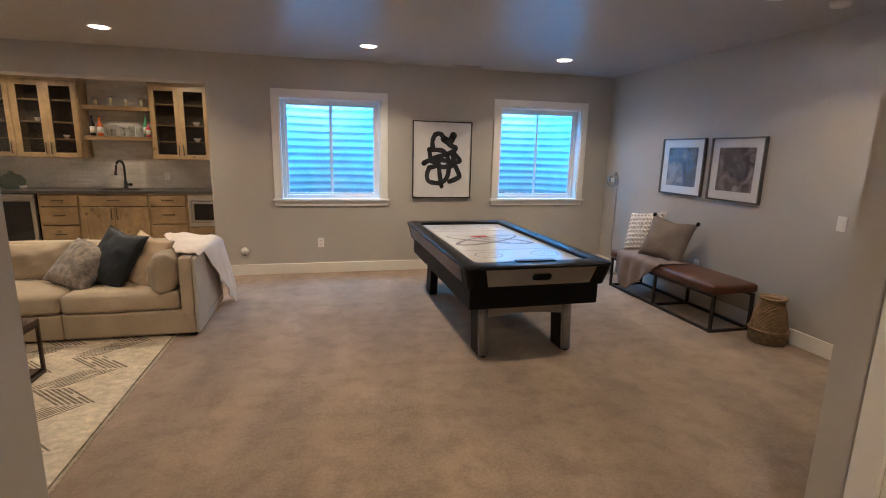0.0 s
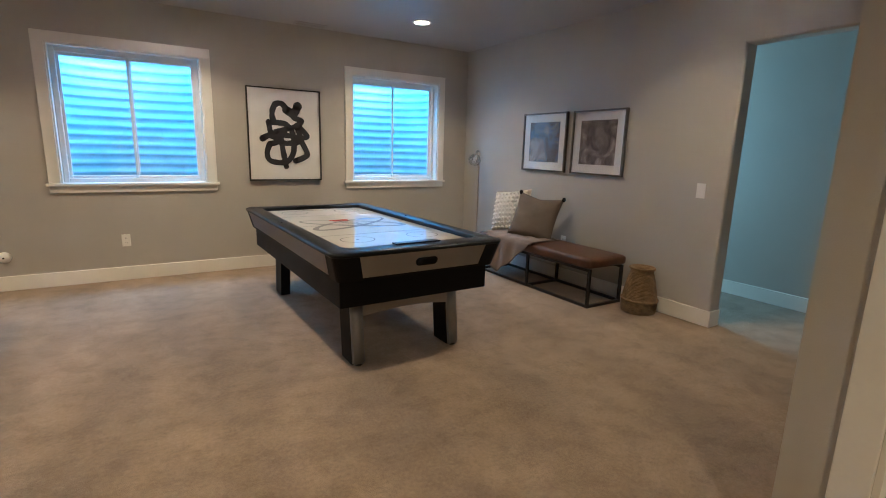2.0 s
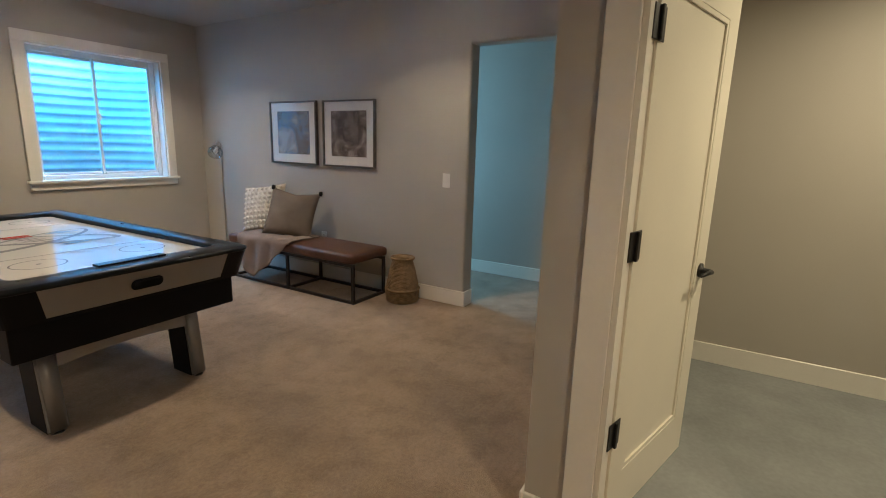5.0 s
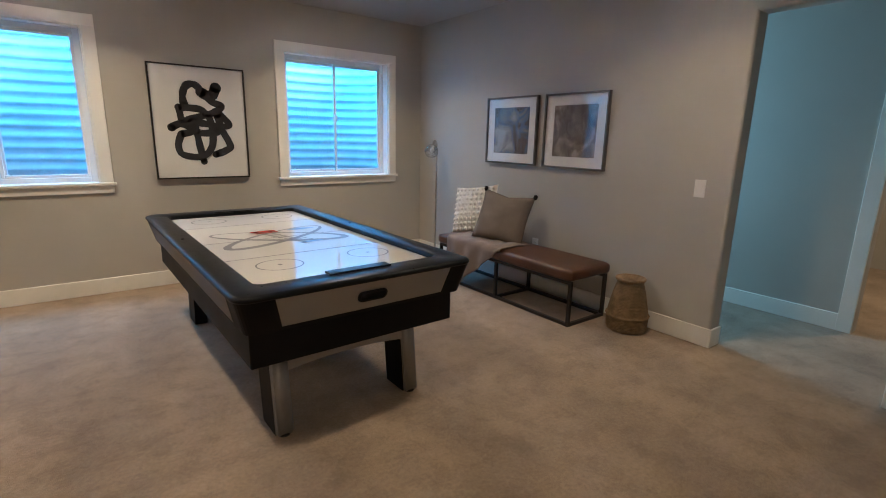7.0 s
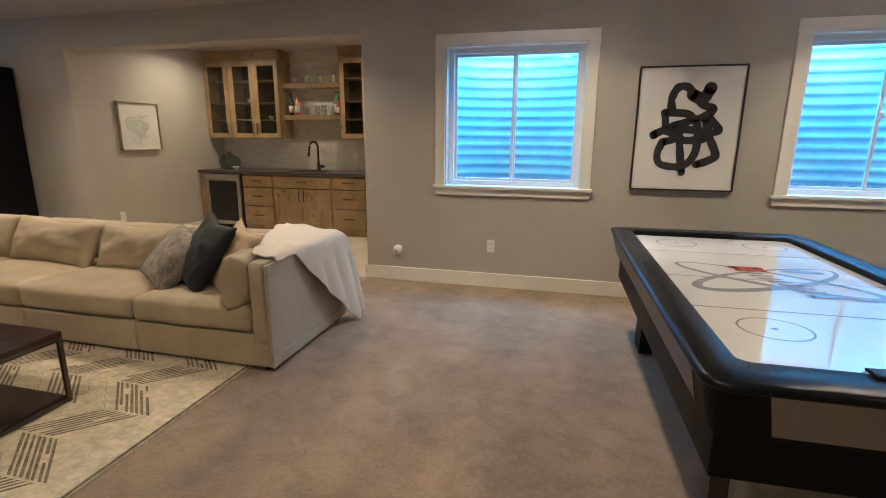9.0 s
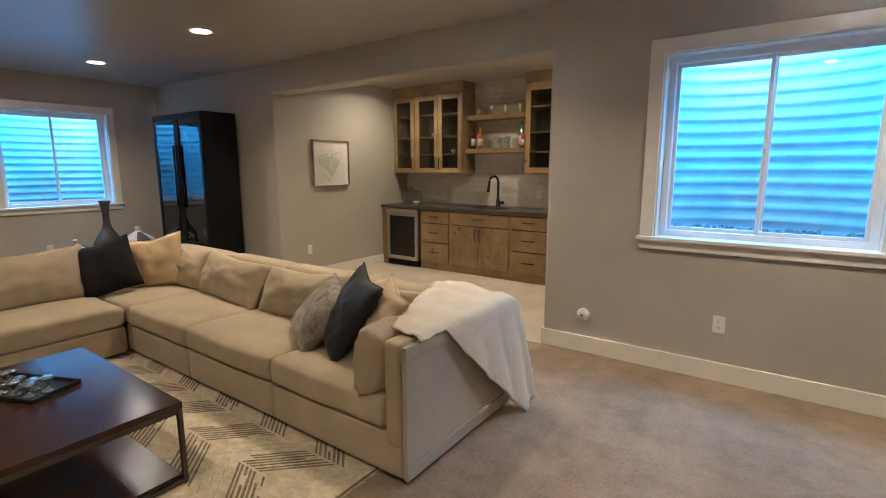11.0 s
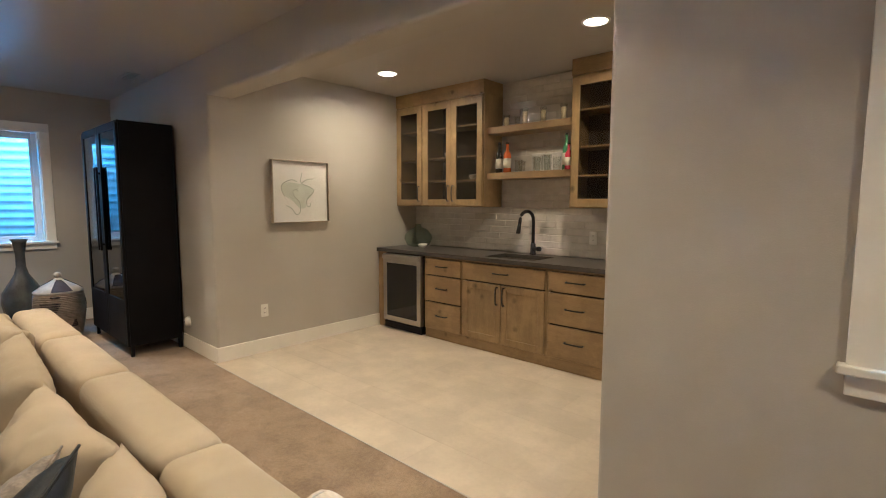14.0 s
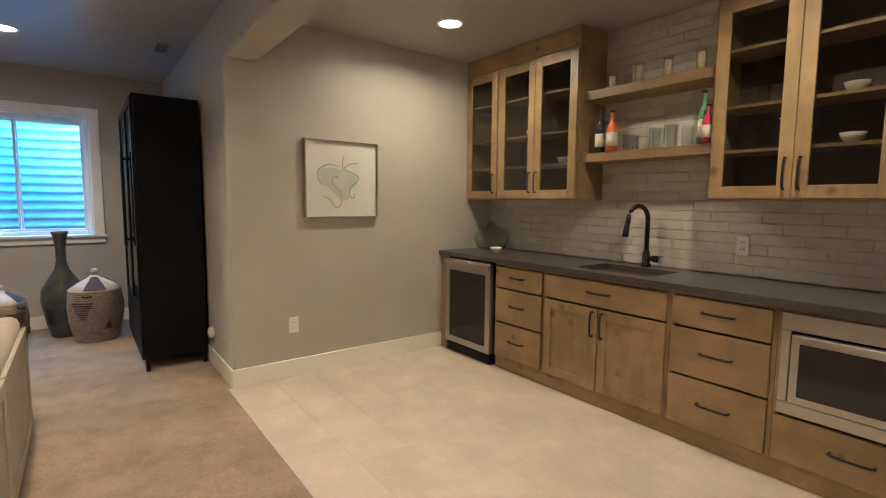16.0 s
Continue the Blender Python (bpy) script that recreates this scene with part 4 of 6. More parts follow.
def loft(bm, rings):
    """Joins rings of equal count, each a list of 3D points, into one skin."""
    vs = [[bm.verts.new(p) for p in ring] for ring in rings]
    for a, b in zip(vs, vs[1:]):
        n = len(a)
        for i in range(n):
            j = (i + 1) % n
            bm.faces.new((a[i], a[j], b[j], b[i]))
    return vs


def hockey_table():
    t = thing("air_hockey_table", "black and silver air hockey table with white playfield", "game table", pose(1.61, 4.985, 0, 0, 0, 1.1))
    hx, hy = 0.605, 1.185
    ix, iy = 0.472, 1.02
    top, pf = 0.79, 0.762

    def ring(ax, ay, r, z):
        return [(x, y, z) for x, y in rounded_rect(-ax, ax, -ay, ay, r)]

    # padded rail
    bm = bmesh.new()
    vs = loft(bm, [ring(ix, iy, 0.045, pf - 0.01), ring(ix, iy, 0.045, top - 0.008), ring(ix + 0.012, iy + 0.012, 0.05, top), ring(hx - 0.022, hy - 0.022, 0.06, top),
                   ring(hx - 0.006, hy - 0.006, 0.07, top - 0.005), ring(hx, hy, 0.075, top - 0.014), ring(hx - 0.004, hy - 0.004, 0.07, top - 0.026), ring(hx - 0.02, hy - 0.02, 0.06, top - 0.028)])
    part("rail", bm, BLACK_RAIL, t, "black padded rail", True)
    part("playfield", boxes((-ix, ix, -iy, iy, pf - 0.02, pf)), PLAY, t, "glossy white playfield")
    # sloping apron: black core with silver panels let in
    z1, z0 = top - 0.024, 0.612
    ax1, ay1, ax0, ay0 = hx - 0.010, hy - 0.010, hx - 0.050, hy - 0.050
    bm = bmesh.new()
    loft(bm, [ring(ax1, ay1, 0.06, z1), ring(ax0, ay0, 0.05, z0), ring(ax0 - 0.02, ay0 - 0.02, 0.05, z0 - 0.004)])
    part("apron", bm, BLACK_PAINT, t, "black sloping apron")
    for end in (-1, 1):
        bm = bmesh.new()
        zz1, zz0 = z1 - 0.003, z0 + 0.018
        def yy(z): return end * (ay0 + (ay1 - ay0) * (z - z0) / (z1 - z0) + 0.003)
        q = [(-0.445, yy(zz1), zz1), (0.445, yy(zz1), zz1), (0.412, yy(zz0), zz0), (-0.412, yy(zz0), zz0)]
        f = bm.faces.new([bm.verts.new(p) for p in (q if end > 0 else q[::-1])])
        bmesh.ops.solidify(bm, geom=[f], thickness=0.004)
        p = part("end_panel", bm, SILVER, t, "silver trapezoid end panel")
        bm = bmesh.new()
        zm = (zz0 + zz1) / 2
        outer = rounded_rect(-0.075, 0.075, -0.026, 0.026, 0.024)
        inner = rounded_rect(-0.060, 0.060, -0.016, 0.016, 0.015)
        vs = [[bm.verts.new((x, yy(zm + z) + end * d, zm + z)) for x, z in pts] for pts, d in ((outer, 0.004), (outer, 0.012), (inner, 0.012), (inner, 0.0042))]
        for a, b in zip(vs, vs[1:]):
            for i in range(len(a)):
                j = (i + 1) % len(a)
                bm.faces.new((a[i], a[j], b[j], b[i]))
        bm.faces.new(vs[-1])
        part("puck_return", bm, BLACK_PAINT, p, "black oval puck slot", True)
    for side in (-1, 1):
        bm = bmesh.new()
        zz1, zz0 = z1 - 0.003, z0 + 0.018
        def xx(z): return side * (ax0 + (ax1 - ax0) * (z - z0) / (z1 - z0) + 0.003)
        q = [(xx(zz1), -1.03, zz1), (xx(zz1), 1.03, zz1), (xx(zz0), 0.99, zz0), (xx(zz0), -0.99, zz0)]
        f = bm.faces.new([bm.verts.new(p) for p in (q[::-1] if side > 0 else q)])
        bmesh.ops.solidify(bm, geom=[f], thickness=0.004)
        part("side_panel", bm, SILVER, t, "silver side panel")
    # skirt box
    part("skirt", boxes((-0.53, 0.53, -1.08, 1.08, 0.44, 0.612), bevel=0.006), BLACK_PAINT, t, "black lower cabinet")
    # legs: black deep panel with a silver front post
    for sx in (-1, 1):
        for sy in (-1, 1):
            x = sx * 0.36
            lean = -0.05 * -sy
            bm = bmesh.new()
            def prism(xa, xb, ya, yb, za, zb, dy):
                v = [bm.verts.new(p) for p in ((xa, ya + dy, za), (xb, ya + dy, za), (xb, yb + dy, za), (xa, yb + dy, za), (xa, ya, zb), (xb, ya, zb), (xb, yb, zb), (xa, yb, zb))]
                for f in ((0, 3, 2, 1), (4, 5, 6, 7), (0, 1, 5, 4), (1, 2, 6, 5), (2, 3, 7, 6), (3, 0, 4, 7)):
                    bm.faces.new([v[i] for i in f])
            ya = sy * 0.885
            prism(x - 0.042, x + 0.042, min(ya, ya - sy * 0.17), max(ya, ya - sy * 0.17), 0.006, 0.445, lean)
            leg = part("leg", bm, BLACK_PAINT, t, "black slanted leg")
            bm = bmesh.new()
            yb = ya + sy * 0.028
            prism(x - 0.044, x + 0.044, min(ya, yb), max(ya, yb), 0.004, 0.445, lean)
            bmesh.ops.bevel(bm, geom=bm.edges[:], offset=0.012, segments=3, affect="EDGES")
            part("leg_post", bm, SILVER_LEG, leg, "silver rounded leg post", True)
            part("leveller", lathe([(0.028, 0), (0.03, 0.004), (0.022, 0.008)], 16), BLACK_METAL, leg, "black foot", True, pose(x, ya + lean, 0))
    for sy in (-1, 1):
        bm = bmesh.new()
        n = 14
        rows = []
        for k in range(n + 1):
            x = -0.318 + 0.636 * k / n
            zb = 0.315 + 0.022 * (1 - (x / 0.318) ** 2)
            rows.append([bm.verts.new((x, sy * y, z)) for y, z in ((0.920, zb), (0.920, 0.439), (0.895, 0.439), (0.895, zb))])
        for a, b in zip(rows, rows[1:]):
            for i in range(4):
                j = (i + 1) % 4
                bm.faces.new((a[i], b[i], b[j], a[j]) if sy > 0 else (a[j], b[j], b[i], a[i]))
        bm.faces.new(rows[0])
        bm.faces.new(rows[-1][::-1])
        part("cross_bar", bm, SILVER_LEG, t, "silver arched cross bar")
    # print on the playfield
    z = pf + 0.0006
    for y in (-0.46, 0.0, 0.55):
        part("rink_line", boxes((-ix + 0.004, ix - 0.004, y - 0.004, y + 0.004, pf + 0.0002, z)), LINE_GREY, t, "grey rink line")
    for cx in (-0.24, 0.26):
        for cy in (-0.66, 0.80):
            part("rink_circle", ribbon(bmesh.new(), oval(cx, cy, 0.115, 0.105), 0.008, z, True), LINE_GREY, t, "grey face-off circle")
            part("rink_dot", ribbon(bmesh.new(), oval(cx, cy, 0.006, 0.006, n=10), 0.012, z, True), LINE_GREY, t, "grey face-off dot")
    for cy, q in ((-iy, 1), (iy, -1)):
        arc = [Vector((0.16 * math.cos(a), cy + q * 0.10 * math.sin(a))) for a in [math.pi * (k + 0.5) / 21 for k in range(21)]]
        part("goal_crease", ribbon(bmesh.new(), arc, 0.008, z), LINE_GREY, t, "grey goal crease")
    for k, (turn, lab) in enumerate(((32, "a"), (-32, "b"))):
        pts = oval(0.0, 0.03, 0.42, 0.125, radians(turn), 60)
        w = [0.014 + 0.036 * (0.5 + 0.5 * math.cos(2 * math.pi * i / 60 + (0.6 if k else 2.6))) for i in range(60)]
        bm = bmesh.new()
        ribbon(bm, pts, w, z + 0.0004 * (k + 1), True)
        part("swoosh", bm, LINE_GREY, t, "grey orbit swoosh")
    bm = bmesh.new()
    ribbon(bm, [Vector((0.13, 0.20)), Vector((0.20, 0.215)), Vector((0.29, 0.20))], [0.03, 0.075, 0.03], z + 0.0014)
    part("swoosh", bm, PALE_BLUE, t, "grey blue swoosh")
    bm = bmesh.new()
    ribbon(bm, [Vector((-0.10, 0.22)), Vector((0.02, 0.22))], 0.05, z + 0.0018)
    ribbon(bm, [Vector((-0.09, 0.17)), Vector((0.03, 0.175))], 0.03, z + 0.0018)
    part("emblem_top", bm, RED, t, "red block of the emblem")
    bm = bmesh.new()
    for k in range(7):
        x = -0.045 + 0.024 * k
        y = 0.115 - 0.046 * k
        ribbon(bm, [Vector((x - 0.045, y)), Vector((x + 0.045, y + 0.006))], 0.017, z + 0.0018)
    part("emblem_bars", bm, LINE_GREY, t, "grey bars of the emblem")
    bm = bmesh.new()
    ribbon(bm, [Vector((0.06, -0.225)), Vector((0.17, -0.215))], 0.035, z + 0.0018)
    part("emblem_foot", bm, PALE_BLUE, t, "pale blue block of the emblem")
    # goal mouths and the score dots
    for s in (-1, 1):
        part("goal_plate", boxes((-0.16, 0.16, min(s * (iy - 0.012), s * (iy + 0.05)), max(s * (iy - 0.012), s * (iy + 0.05)), top - 0.002, top + 0.008), bevel=0.004), BLACK_RAIL, t, "black goal cover")
    for x in (-0.54, 0.54):
        part("rail_button", lathe([(0.010, top), (0.010, top + 0.004), (0.0001, top + 0.005)], 12), BLACK_METAL, t, "black button", True, pose(x, 0.1, 0))
    return t


hockey_table()


def framed(name, m, w, h, depth, face, frame_mat, mat_mat, label, art, border=0.0, rim=0.016):
    """A framed picture in the local x-z plane, back on y = 0, facing -y."""
    t = thing(name, label, "picture", m)
    a, b = w / 2, h / 2
    part("frame", boxes((-a, a, -depth, 0, b - rim, b), (-a, a, -depth, 0, -b, -b + rim), (-a, -a + rim, -depth, 0, -b + rim, b - rim), (a - rim, a, -depth, 0, -b + rim, b - rim), bevel=0.002, seg=1), frame_mat, t)
    y = -face
    part("mount", boxes((-a + rim, a - rim, y, -0.002, -b + rim, b - rim)), mat_mat, t, "pale paper")
    art(t, a, b, y)
    return t


PAPER = material("white_paper", (0.74, 0.72, 0.69), 0.6, vary=0.02, scale=3, fine=300)
INK = material("black_ink", (0.022, 0.021, 0.024), 0.55, vary=0.3, scale=10)
FRAME_BLACK = material("black_frame", (0.018, 0.014, 0.011), 0.35, vary=0.2)
FRAME_GREY = material("pewter_frame", (0.16, 0.145, 0.125), 0.32, 0.7, vary=0.15, scale=20)
FRAME_CHAMP = material("champagne_frame", (0.42, 0.36, 0.27), 0.35, 0.3, vary=0.1)
STROKES = (
    "265,290 262,235 285,185 325,178 360,215 400,262 448,284 410,318 340,342 265,368 190,405",
    "352,215 398,235 428,188",
    "235,298 244,380",
    "235,300 335,305 362,335",
    "190,408 225,388 268,398 330,432 412,424",
    "425,320 478,380 438,394 370,384 300,372",
    "232,440 212,500 228,548 300,562 348,545 382,490 388,400 374,330",
    "308,420 316,500 328,588",
    "420,330 442,420 472,500 440,530 392,548",
    "232,440 286,425 306,392 278,360",
)


def brush_art(t, a, b, y):
    for k, s in enumerate(STROKES):
        pts = []
        for q in s.split():
            px, py = (float(v) for v in q.split(","))
            sh = 112 - 20 * (py - 80) / 600
            pts.append(Vector(((px - sh) / 470 * 2 * a - a, b - (py - 80) / 600 * 2 * b)))
        sm = spline(pts, 8)
        w = [(0.062 if k != 1 else 0.092) * (1 + 0.22 * noise.noise(Vector((i * 0.21, k * 3.1, 0)))) for i in range(len(sm))]
        bm = bmesh.new()
        ribbon(bm, sm, w, -y + 0.0010 + 0.0003 * k, axis="y")
        part("brush_stroke", bm, INK, t, "black ink brush stroke")


framed("abstract_picture", pose(1.59, YW, 1.482), 0.80, 1.0, 0.035, 0.022, FRAME_BLACK, PAPER, "large white print with black looping brush strokes", brush_art, rim=0.013)


def wash_material(name, cols, seed):
    m = bpy.data.materials.new(name)
    m.use_nodes = True
    N, L = m.node_tree.nodes, m.node_tree.links
    tc, mp, n1, rp = (N.new(k) for k in ("ShaderNodeTexCoord", "ShaderNodeMapping", "ShaderNodeTexNoise", "ShaderNodeValToRGB"))
    mp.inputs["Location"].default_value = (seed, seed * 2.3, seed * 1.7)
    n1.inputs["Scale"].default_value, n1.inputs["Detail"].default_value, n1.inputs["Distortion"].default_value = 4.2, 3, 1.6
    L.new(tc.outputs["Object"], mp.inputs[0])
    L.new(mp.outputs[0], n1.inputs["Vector"])
    L.new(n1.outputs[0], rp.inputs[0])
    e = rp.color_ramp.elements
    e[0].position, e[0].color = 0.32, (*cols[0], 1)
    e[1].position, e[1].color = 0.68, (*cols[-1], 1)
    for i, c in enumerate(cols[1:-1]):
        x = e.new(0.32 + 0.36 * (i + 1) / (len(cols) - 1))
        x.color = (*c, 1)
    L.new(rp.outputs[0], N["Principled BSDF"].inputs["Base Color"])
    N["Principled BSDF"].inputs["Roughness"].default_value = 0.5
    return m


def wash_art(mat):
    def f(t, a, b, y):
        part("print", boxes((-a + 0.105, a - 0.105, y - 0.0015, y - 0.0002, -b + 0.10, b - 0.10)), mat, t, "abstract watercolour in greys and browns")
        g = part("glazing", boxes((-a + 0.017, a - 0.017, y - 0.010, y - 0.007, -b + 0.017, b - 0.017)), GLASS, t, "clear glazing")
        g.visible_shadow = False
    return f


W1 = wash_material("grey_blue_wash", [(0.05, 0.035, 0.028), (0.10, 0.07, 0.05), (0.09, 0.13, 0.20), (0.20, 0.17, 0.14), (0.34, 0.30, 0.26)], 3.4)
W2 = wash_material("brown_wash", [(0.04, 0.03, 0.025), (0.11, 0.083, 0.068), (0.20, 0.16, 0.135), (0.36, 0.31, 0.27)], 8.1)
framed("watercolour_picture", pose(XR, 5.408, 1.483, 0, 0, -90), 0.675, 0.63, 0.036, 0.018, FRAME_GREY, PAPER, "framed grey and blue abstract watercolour with white mat", wash_art(W1))
framed("watercolour_picture", pose(XR, 4.655, 1.480, 0, 0, -90), 0.655, 0.63, 0.036, 0.018, FRAME_GREY, PAPER, "framed brown abstract watercolour with white mat", wash_art(W2))

PALE_GREEN = material("pale_green_wash", (0.58, 0.61, 0.55), 0.6, vary=0.10, scale=8)
PENCIL = material("green_grey_line", (0.36, 0.39, 0.34), 0.6, vary=0.2)


def sketch_art(t, a, b, y):
    def P(s):
        return [Vector(((float(q.split(",")[0]) - 272) / 340 * 2 * a, -(float(q.split(",")[1]) - 248) / 360 * 2 * b)) for q in s.split()]
    bm = bmesh.new()
    out = spline(P("165,205 215,195 250,200 290,205 350,235 335,275 305,300 300,340 265,345 240,320 205,290 175,270 160,235"), 5)
    bm.faces.new([bm.verts.new((p.x, y - 0.001, p.y)) for p in out][::-1])
    part("wash", bm, PALE_GREEN, t, "pale green wash")
    for s in ("250,190 215,180 165,205 160,240 175,275", "280,140 275,195 330,220 350,245 310,290 308,330 325,335 330,315",
              "185,330 215,345 240,380 265,365 262,310 230,275 225,245 245,235 255,245", "345,170 310,175 280,195"):
        sm = spline(P(s), 8)
        bm = bmesh.new()
        ribbon(bm, sm, 0.008, -y + 0.0022, axis="y")
        part("line", bm, PENCIL, t, "thin grey green line")
    g = part("glazing", boxes((-a + 0.009, a - 0.009, y - 0.016, y - 0.013, -b + 0.009, b - 0.009)), GLASS, t, "clear glazing")
    g.visible_shadow = False


framed("shadow_box_picture", pose(AX0, 7.84, 1.522, 0, 0, 90), 0.625, 0.60, 0.045, 0.018, FRAME_CHAMP, PAPER, "shadow box picture with a pale green wash", sketch_art, rim=0.009)

# ---- bench and its things ----


def bench():
    t = thing("bench", "brown leather bench on a dark metal frame", "bench", pose(3.73, 4.99, 0))
    hx, hy, b = 0.215, 0.82, 0.0125
    zt = 0.36
    for y in (-hy, 0.0, hy):
        for x in (-hx, hx):
            part("leg", boxes((x - b, x + b, y - b, y + b, 0, zt)), IRON, t)
        part("cross_rail", boxes((-hx + b, hx - b, y - b, y + b, 0, 2 * b)), IRON, t)
    for x in (-hx, hx):
        for z0, z1 in ((0.001, 2 * b), (zt - 2 * b, zt)):
            for y0, y1 in ((-hy + b, -b), (b, hy - b)):
                part("long_rail", boxes((x - b, x + b, y0, y1, z0, z1)), IRON, t)
    part("seat", soft_box(0.50, 1.70, 0.095, 0.035, 0.012, 14, 0.004, 3), LEATHER, t, "brown leather cushion", True, pose(0, 0, zt))
    return t


bench()
TAUPE = material("taupe_linen", (0.19, 0.155, 0.128), 0.9, vary=0.06, scale=6, fine=350, bump=0.3, spec=0.1)
TAUPE_THROW = material("taupe_wool", (0.26, 0.205, 0.178), 0.95, vary=0.08, scale=8, fine=300, bump=0.4, spec=0.1)
CREAM_KNIT = material("cream_knit", (0.66, 0.59, 0.50), 0.95, vary=0.08, scale=10, fine=120, bump=0.5, spec=0.1)
NAVY = material("charcoal_blue_satin", (0.012, 0.015, 0.018), 0.6, vary=0.2, scale=8, fine=250, bump=0.2, sheen=0.08, spec=0.3)
CHARCOAL = material("charcoal_linen", (0.016, 0.0145, 0.015), 0.85, vary=0.15, scale=8, fine=300, bump=0.3, spec=0.15)
TAN = material("tan_linen", (0.56, 0.41, 0.24), 0.9, vary=0.06, scale=6, fine=350, bump=0.3, spec=0.1)
BLUSH = material("blush_linen", (0.56, 0.43, 0.29), 0.9, vary=0.07, scale=6, fine=350, bump=0.3, spec=0.1)
GREY_VELVET = material("mottled_taupe_velvet", (0.27, 0.22, 0.175), 0.8, vary=0.28, scale=16, fine=120, bump=0.5, sheen=0.3)
CREAM_THROW = material("cream_waffle_throw", (0.70, 0.61, 0.50), 0.95, vary=0.04, scale=6, fine=160, bump=0.6, spec=0.1)


def ribs(m, pitch, strength, turn=0.0):
    """Woven ribs as relief along one direction."""
    N, L = m.node_tree.nodes, m.node_tree.links
    b = N["Principled BSDF"]
    tc, mp, wv, bp = (N.new(k) for k in ("ShaderNodeNewGeometry", "ShaderNodeMapping", "ShaderNodeTexWave", "ShaderNodeBump"))
    mp.inputs["Rotation"].default_value = (0, 0, radians(turn))
    wv.bands_direction = "Y"
    wv.inputs["Scale"].default_value, wv.inputs["Distortion"].default_value, wv.inputs["Detail Scale"].default_value = 0.314 / pitch, 1.2, 2.0
    bp.inputs["Strength"].default_value, bp.inputs["Distance"].default_value = strength, 0.012
    L.new(tc.outputs["Position"], mp.inputs[0])
    L.new(mp.outputs[0], wv.inputs["Vector"])
    L.new(wv.outputs["Fac"], bp.inputs["Height"])
    if b.inputs["Normal"].links:
        L.new(b.inputs["Normal"].links[0].from_socket, bp.inputs["Normal"])
    L.new(bp.outputs[0], b.inputs["Normal"])


ribs(CREAM_THROW, 0.02, 0.14, 12)
mottle(GREY_VELVET, 0.35, 22.0, 6.0, 0.42, 0.58)


def pillow(name, label, mat, m, w, h, t, seed, wrinkle=0.012, chop=0.0, piping=True):
    p = thing(name, label, "pillow", m)
    part("cover", pillow_mesh(w, h, t, 20, seed, wrinkle, chop), mat, p, smooth=True)
    if piping:
        pts = []
        n = 14
        for s in range(4):
            for k in range(n):
                q = -1 + 2 * k / n
                u, v = ((q, -1), (1, q), (-q, 1), (-1, -q))[s]
                x, z = u * w / 2 * (1 - 0.07 * (1 - v * v)), v * h / 2 * (1 - 0.07 * (1 - u * u))
                if chop and v > 0:
                    z -= chop * h * (1 - abs(u)) ** 1.5 * v
                pts.append((x, 0, z))
        part("seam", tube(pts, 0.004, 6, closed=True), mat, p, smooth=True)
    return p


# on the bench: a knitted cream pillow against the wall, a taupe one with corner tassels before it
kp = pillow("knit_pillow", "chunky cream knitted pillow leaning on the wall", CREAM_KNIT, pose(3.83, 5.68, 0.69, 0, 0, -74) @ pose(0, 0, 0, -20, -8), 0.50, 0.50, 0.16, 4, 0.008)
bobble = None
for i in range(9):
    for j in range(9):
        u, v = -0.86 + 0.215 * i, -0.86 + 0.215 * j
        e = ((1 - u * u) * (1 - v * v)) ** 0.42
        m = pose(u * 0.25 * (1 - 0.07 * (1 - v * v)), -0.08 * e - 0.001, v * 0.25 * (1 - 0.07 * (1 - u * u)), 90)
        if bobble is None:
            bobble = part("bobble", lathe([(0.021, -0.004), (0.016, 0.007), (0.0001, 0.010)], 10), CREAM_KNIT, kp, smooth=True, m=m)
        else:
            again(bobble, m)
tp = pillow("linen_pillow", "taupe linen pillow with dark corner tassels", TAUPE, pose(3.77, 5.20, 0.685, 0, 0, -66) @ pose(0, 0, 0, -24, 6), 0.50, 0.48, 0.16, 9, 0.012, 0.06)
for sx in (-1, 1):
    part("tassel", lathe([(0.0001, 0.03), (0.018, 0.022), (0.020, 0.0), (0.012, -0.018), (0.0001, -0.022)], 12), CHARCOAL, tp, "dark corner tassel", True, pose(sx * 0.25, 0, 0.243))


def drape(rows, thick=0.006):
    """A cloth from rows of 3D points."""
    bm = bmesh.new()
    vs = [[bm.verts.new(p) for p in r] for r in rows]
    for a, b in zip(vs, vs[1:]):
        for i in range(len(a) - 1):
            bm.faces.new((a[i], a[i + 1], b[i + 1], b[i]))
    return bm


def cloth_part(name, bm, mat, parent, thick=0.006, flip=False):
    ob = part(name, bm, mat, parent, smooth=True)
    s = ob.modifiers.new("thick", "SOLIDIFY")
    s.thickness, s.offset = thick, (-1 if flip else 1)
    return ob


bt = thing("bench_throw", "taupe woven throw lying over the bench edge", "throw", pose(0, 0, 0))
rows = []
for j in range(25):
    v = j / 24
    y = 4.90 + 0.74 * v
    row = []
    for i in range(25):
        u = i / 24
        hang = 0.40 * max(0.0, 1 - abs(v - 0.68) / 0.62) ** 0.8 + 0.02
        s = -0.38 + (0.38 + hang) * u
        wob = 0.010 * noise.noise(Vector((s * 9, y * 8, 1.0)))
        if s < 0:
            p = (3.475 - s, y, 0.475 + wob * 0.7 + 0.012 * abs(math.sin(y * 21)))
        else:
            p = (3.468 - 0.018 * math.sin(y * 30) * min(1, s * 8) - 0.012, y + 0.12 * s, 0.470 - s)
        row.append(p)
    rows.append(row)
cloth_part("cloth", drape(rows), TAUPE_THROW, bt)


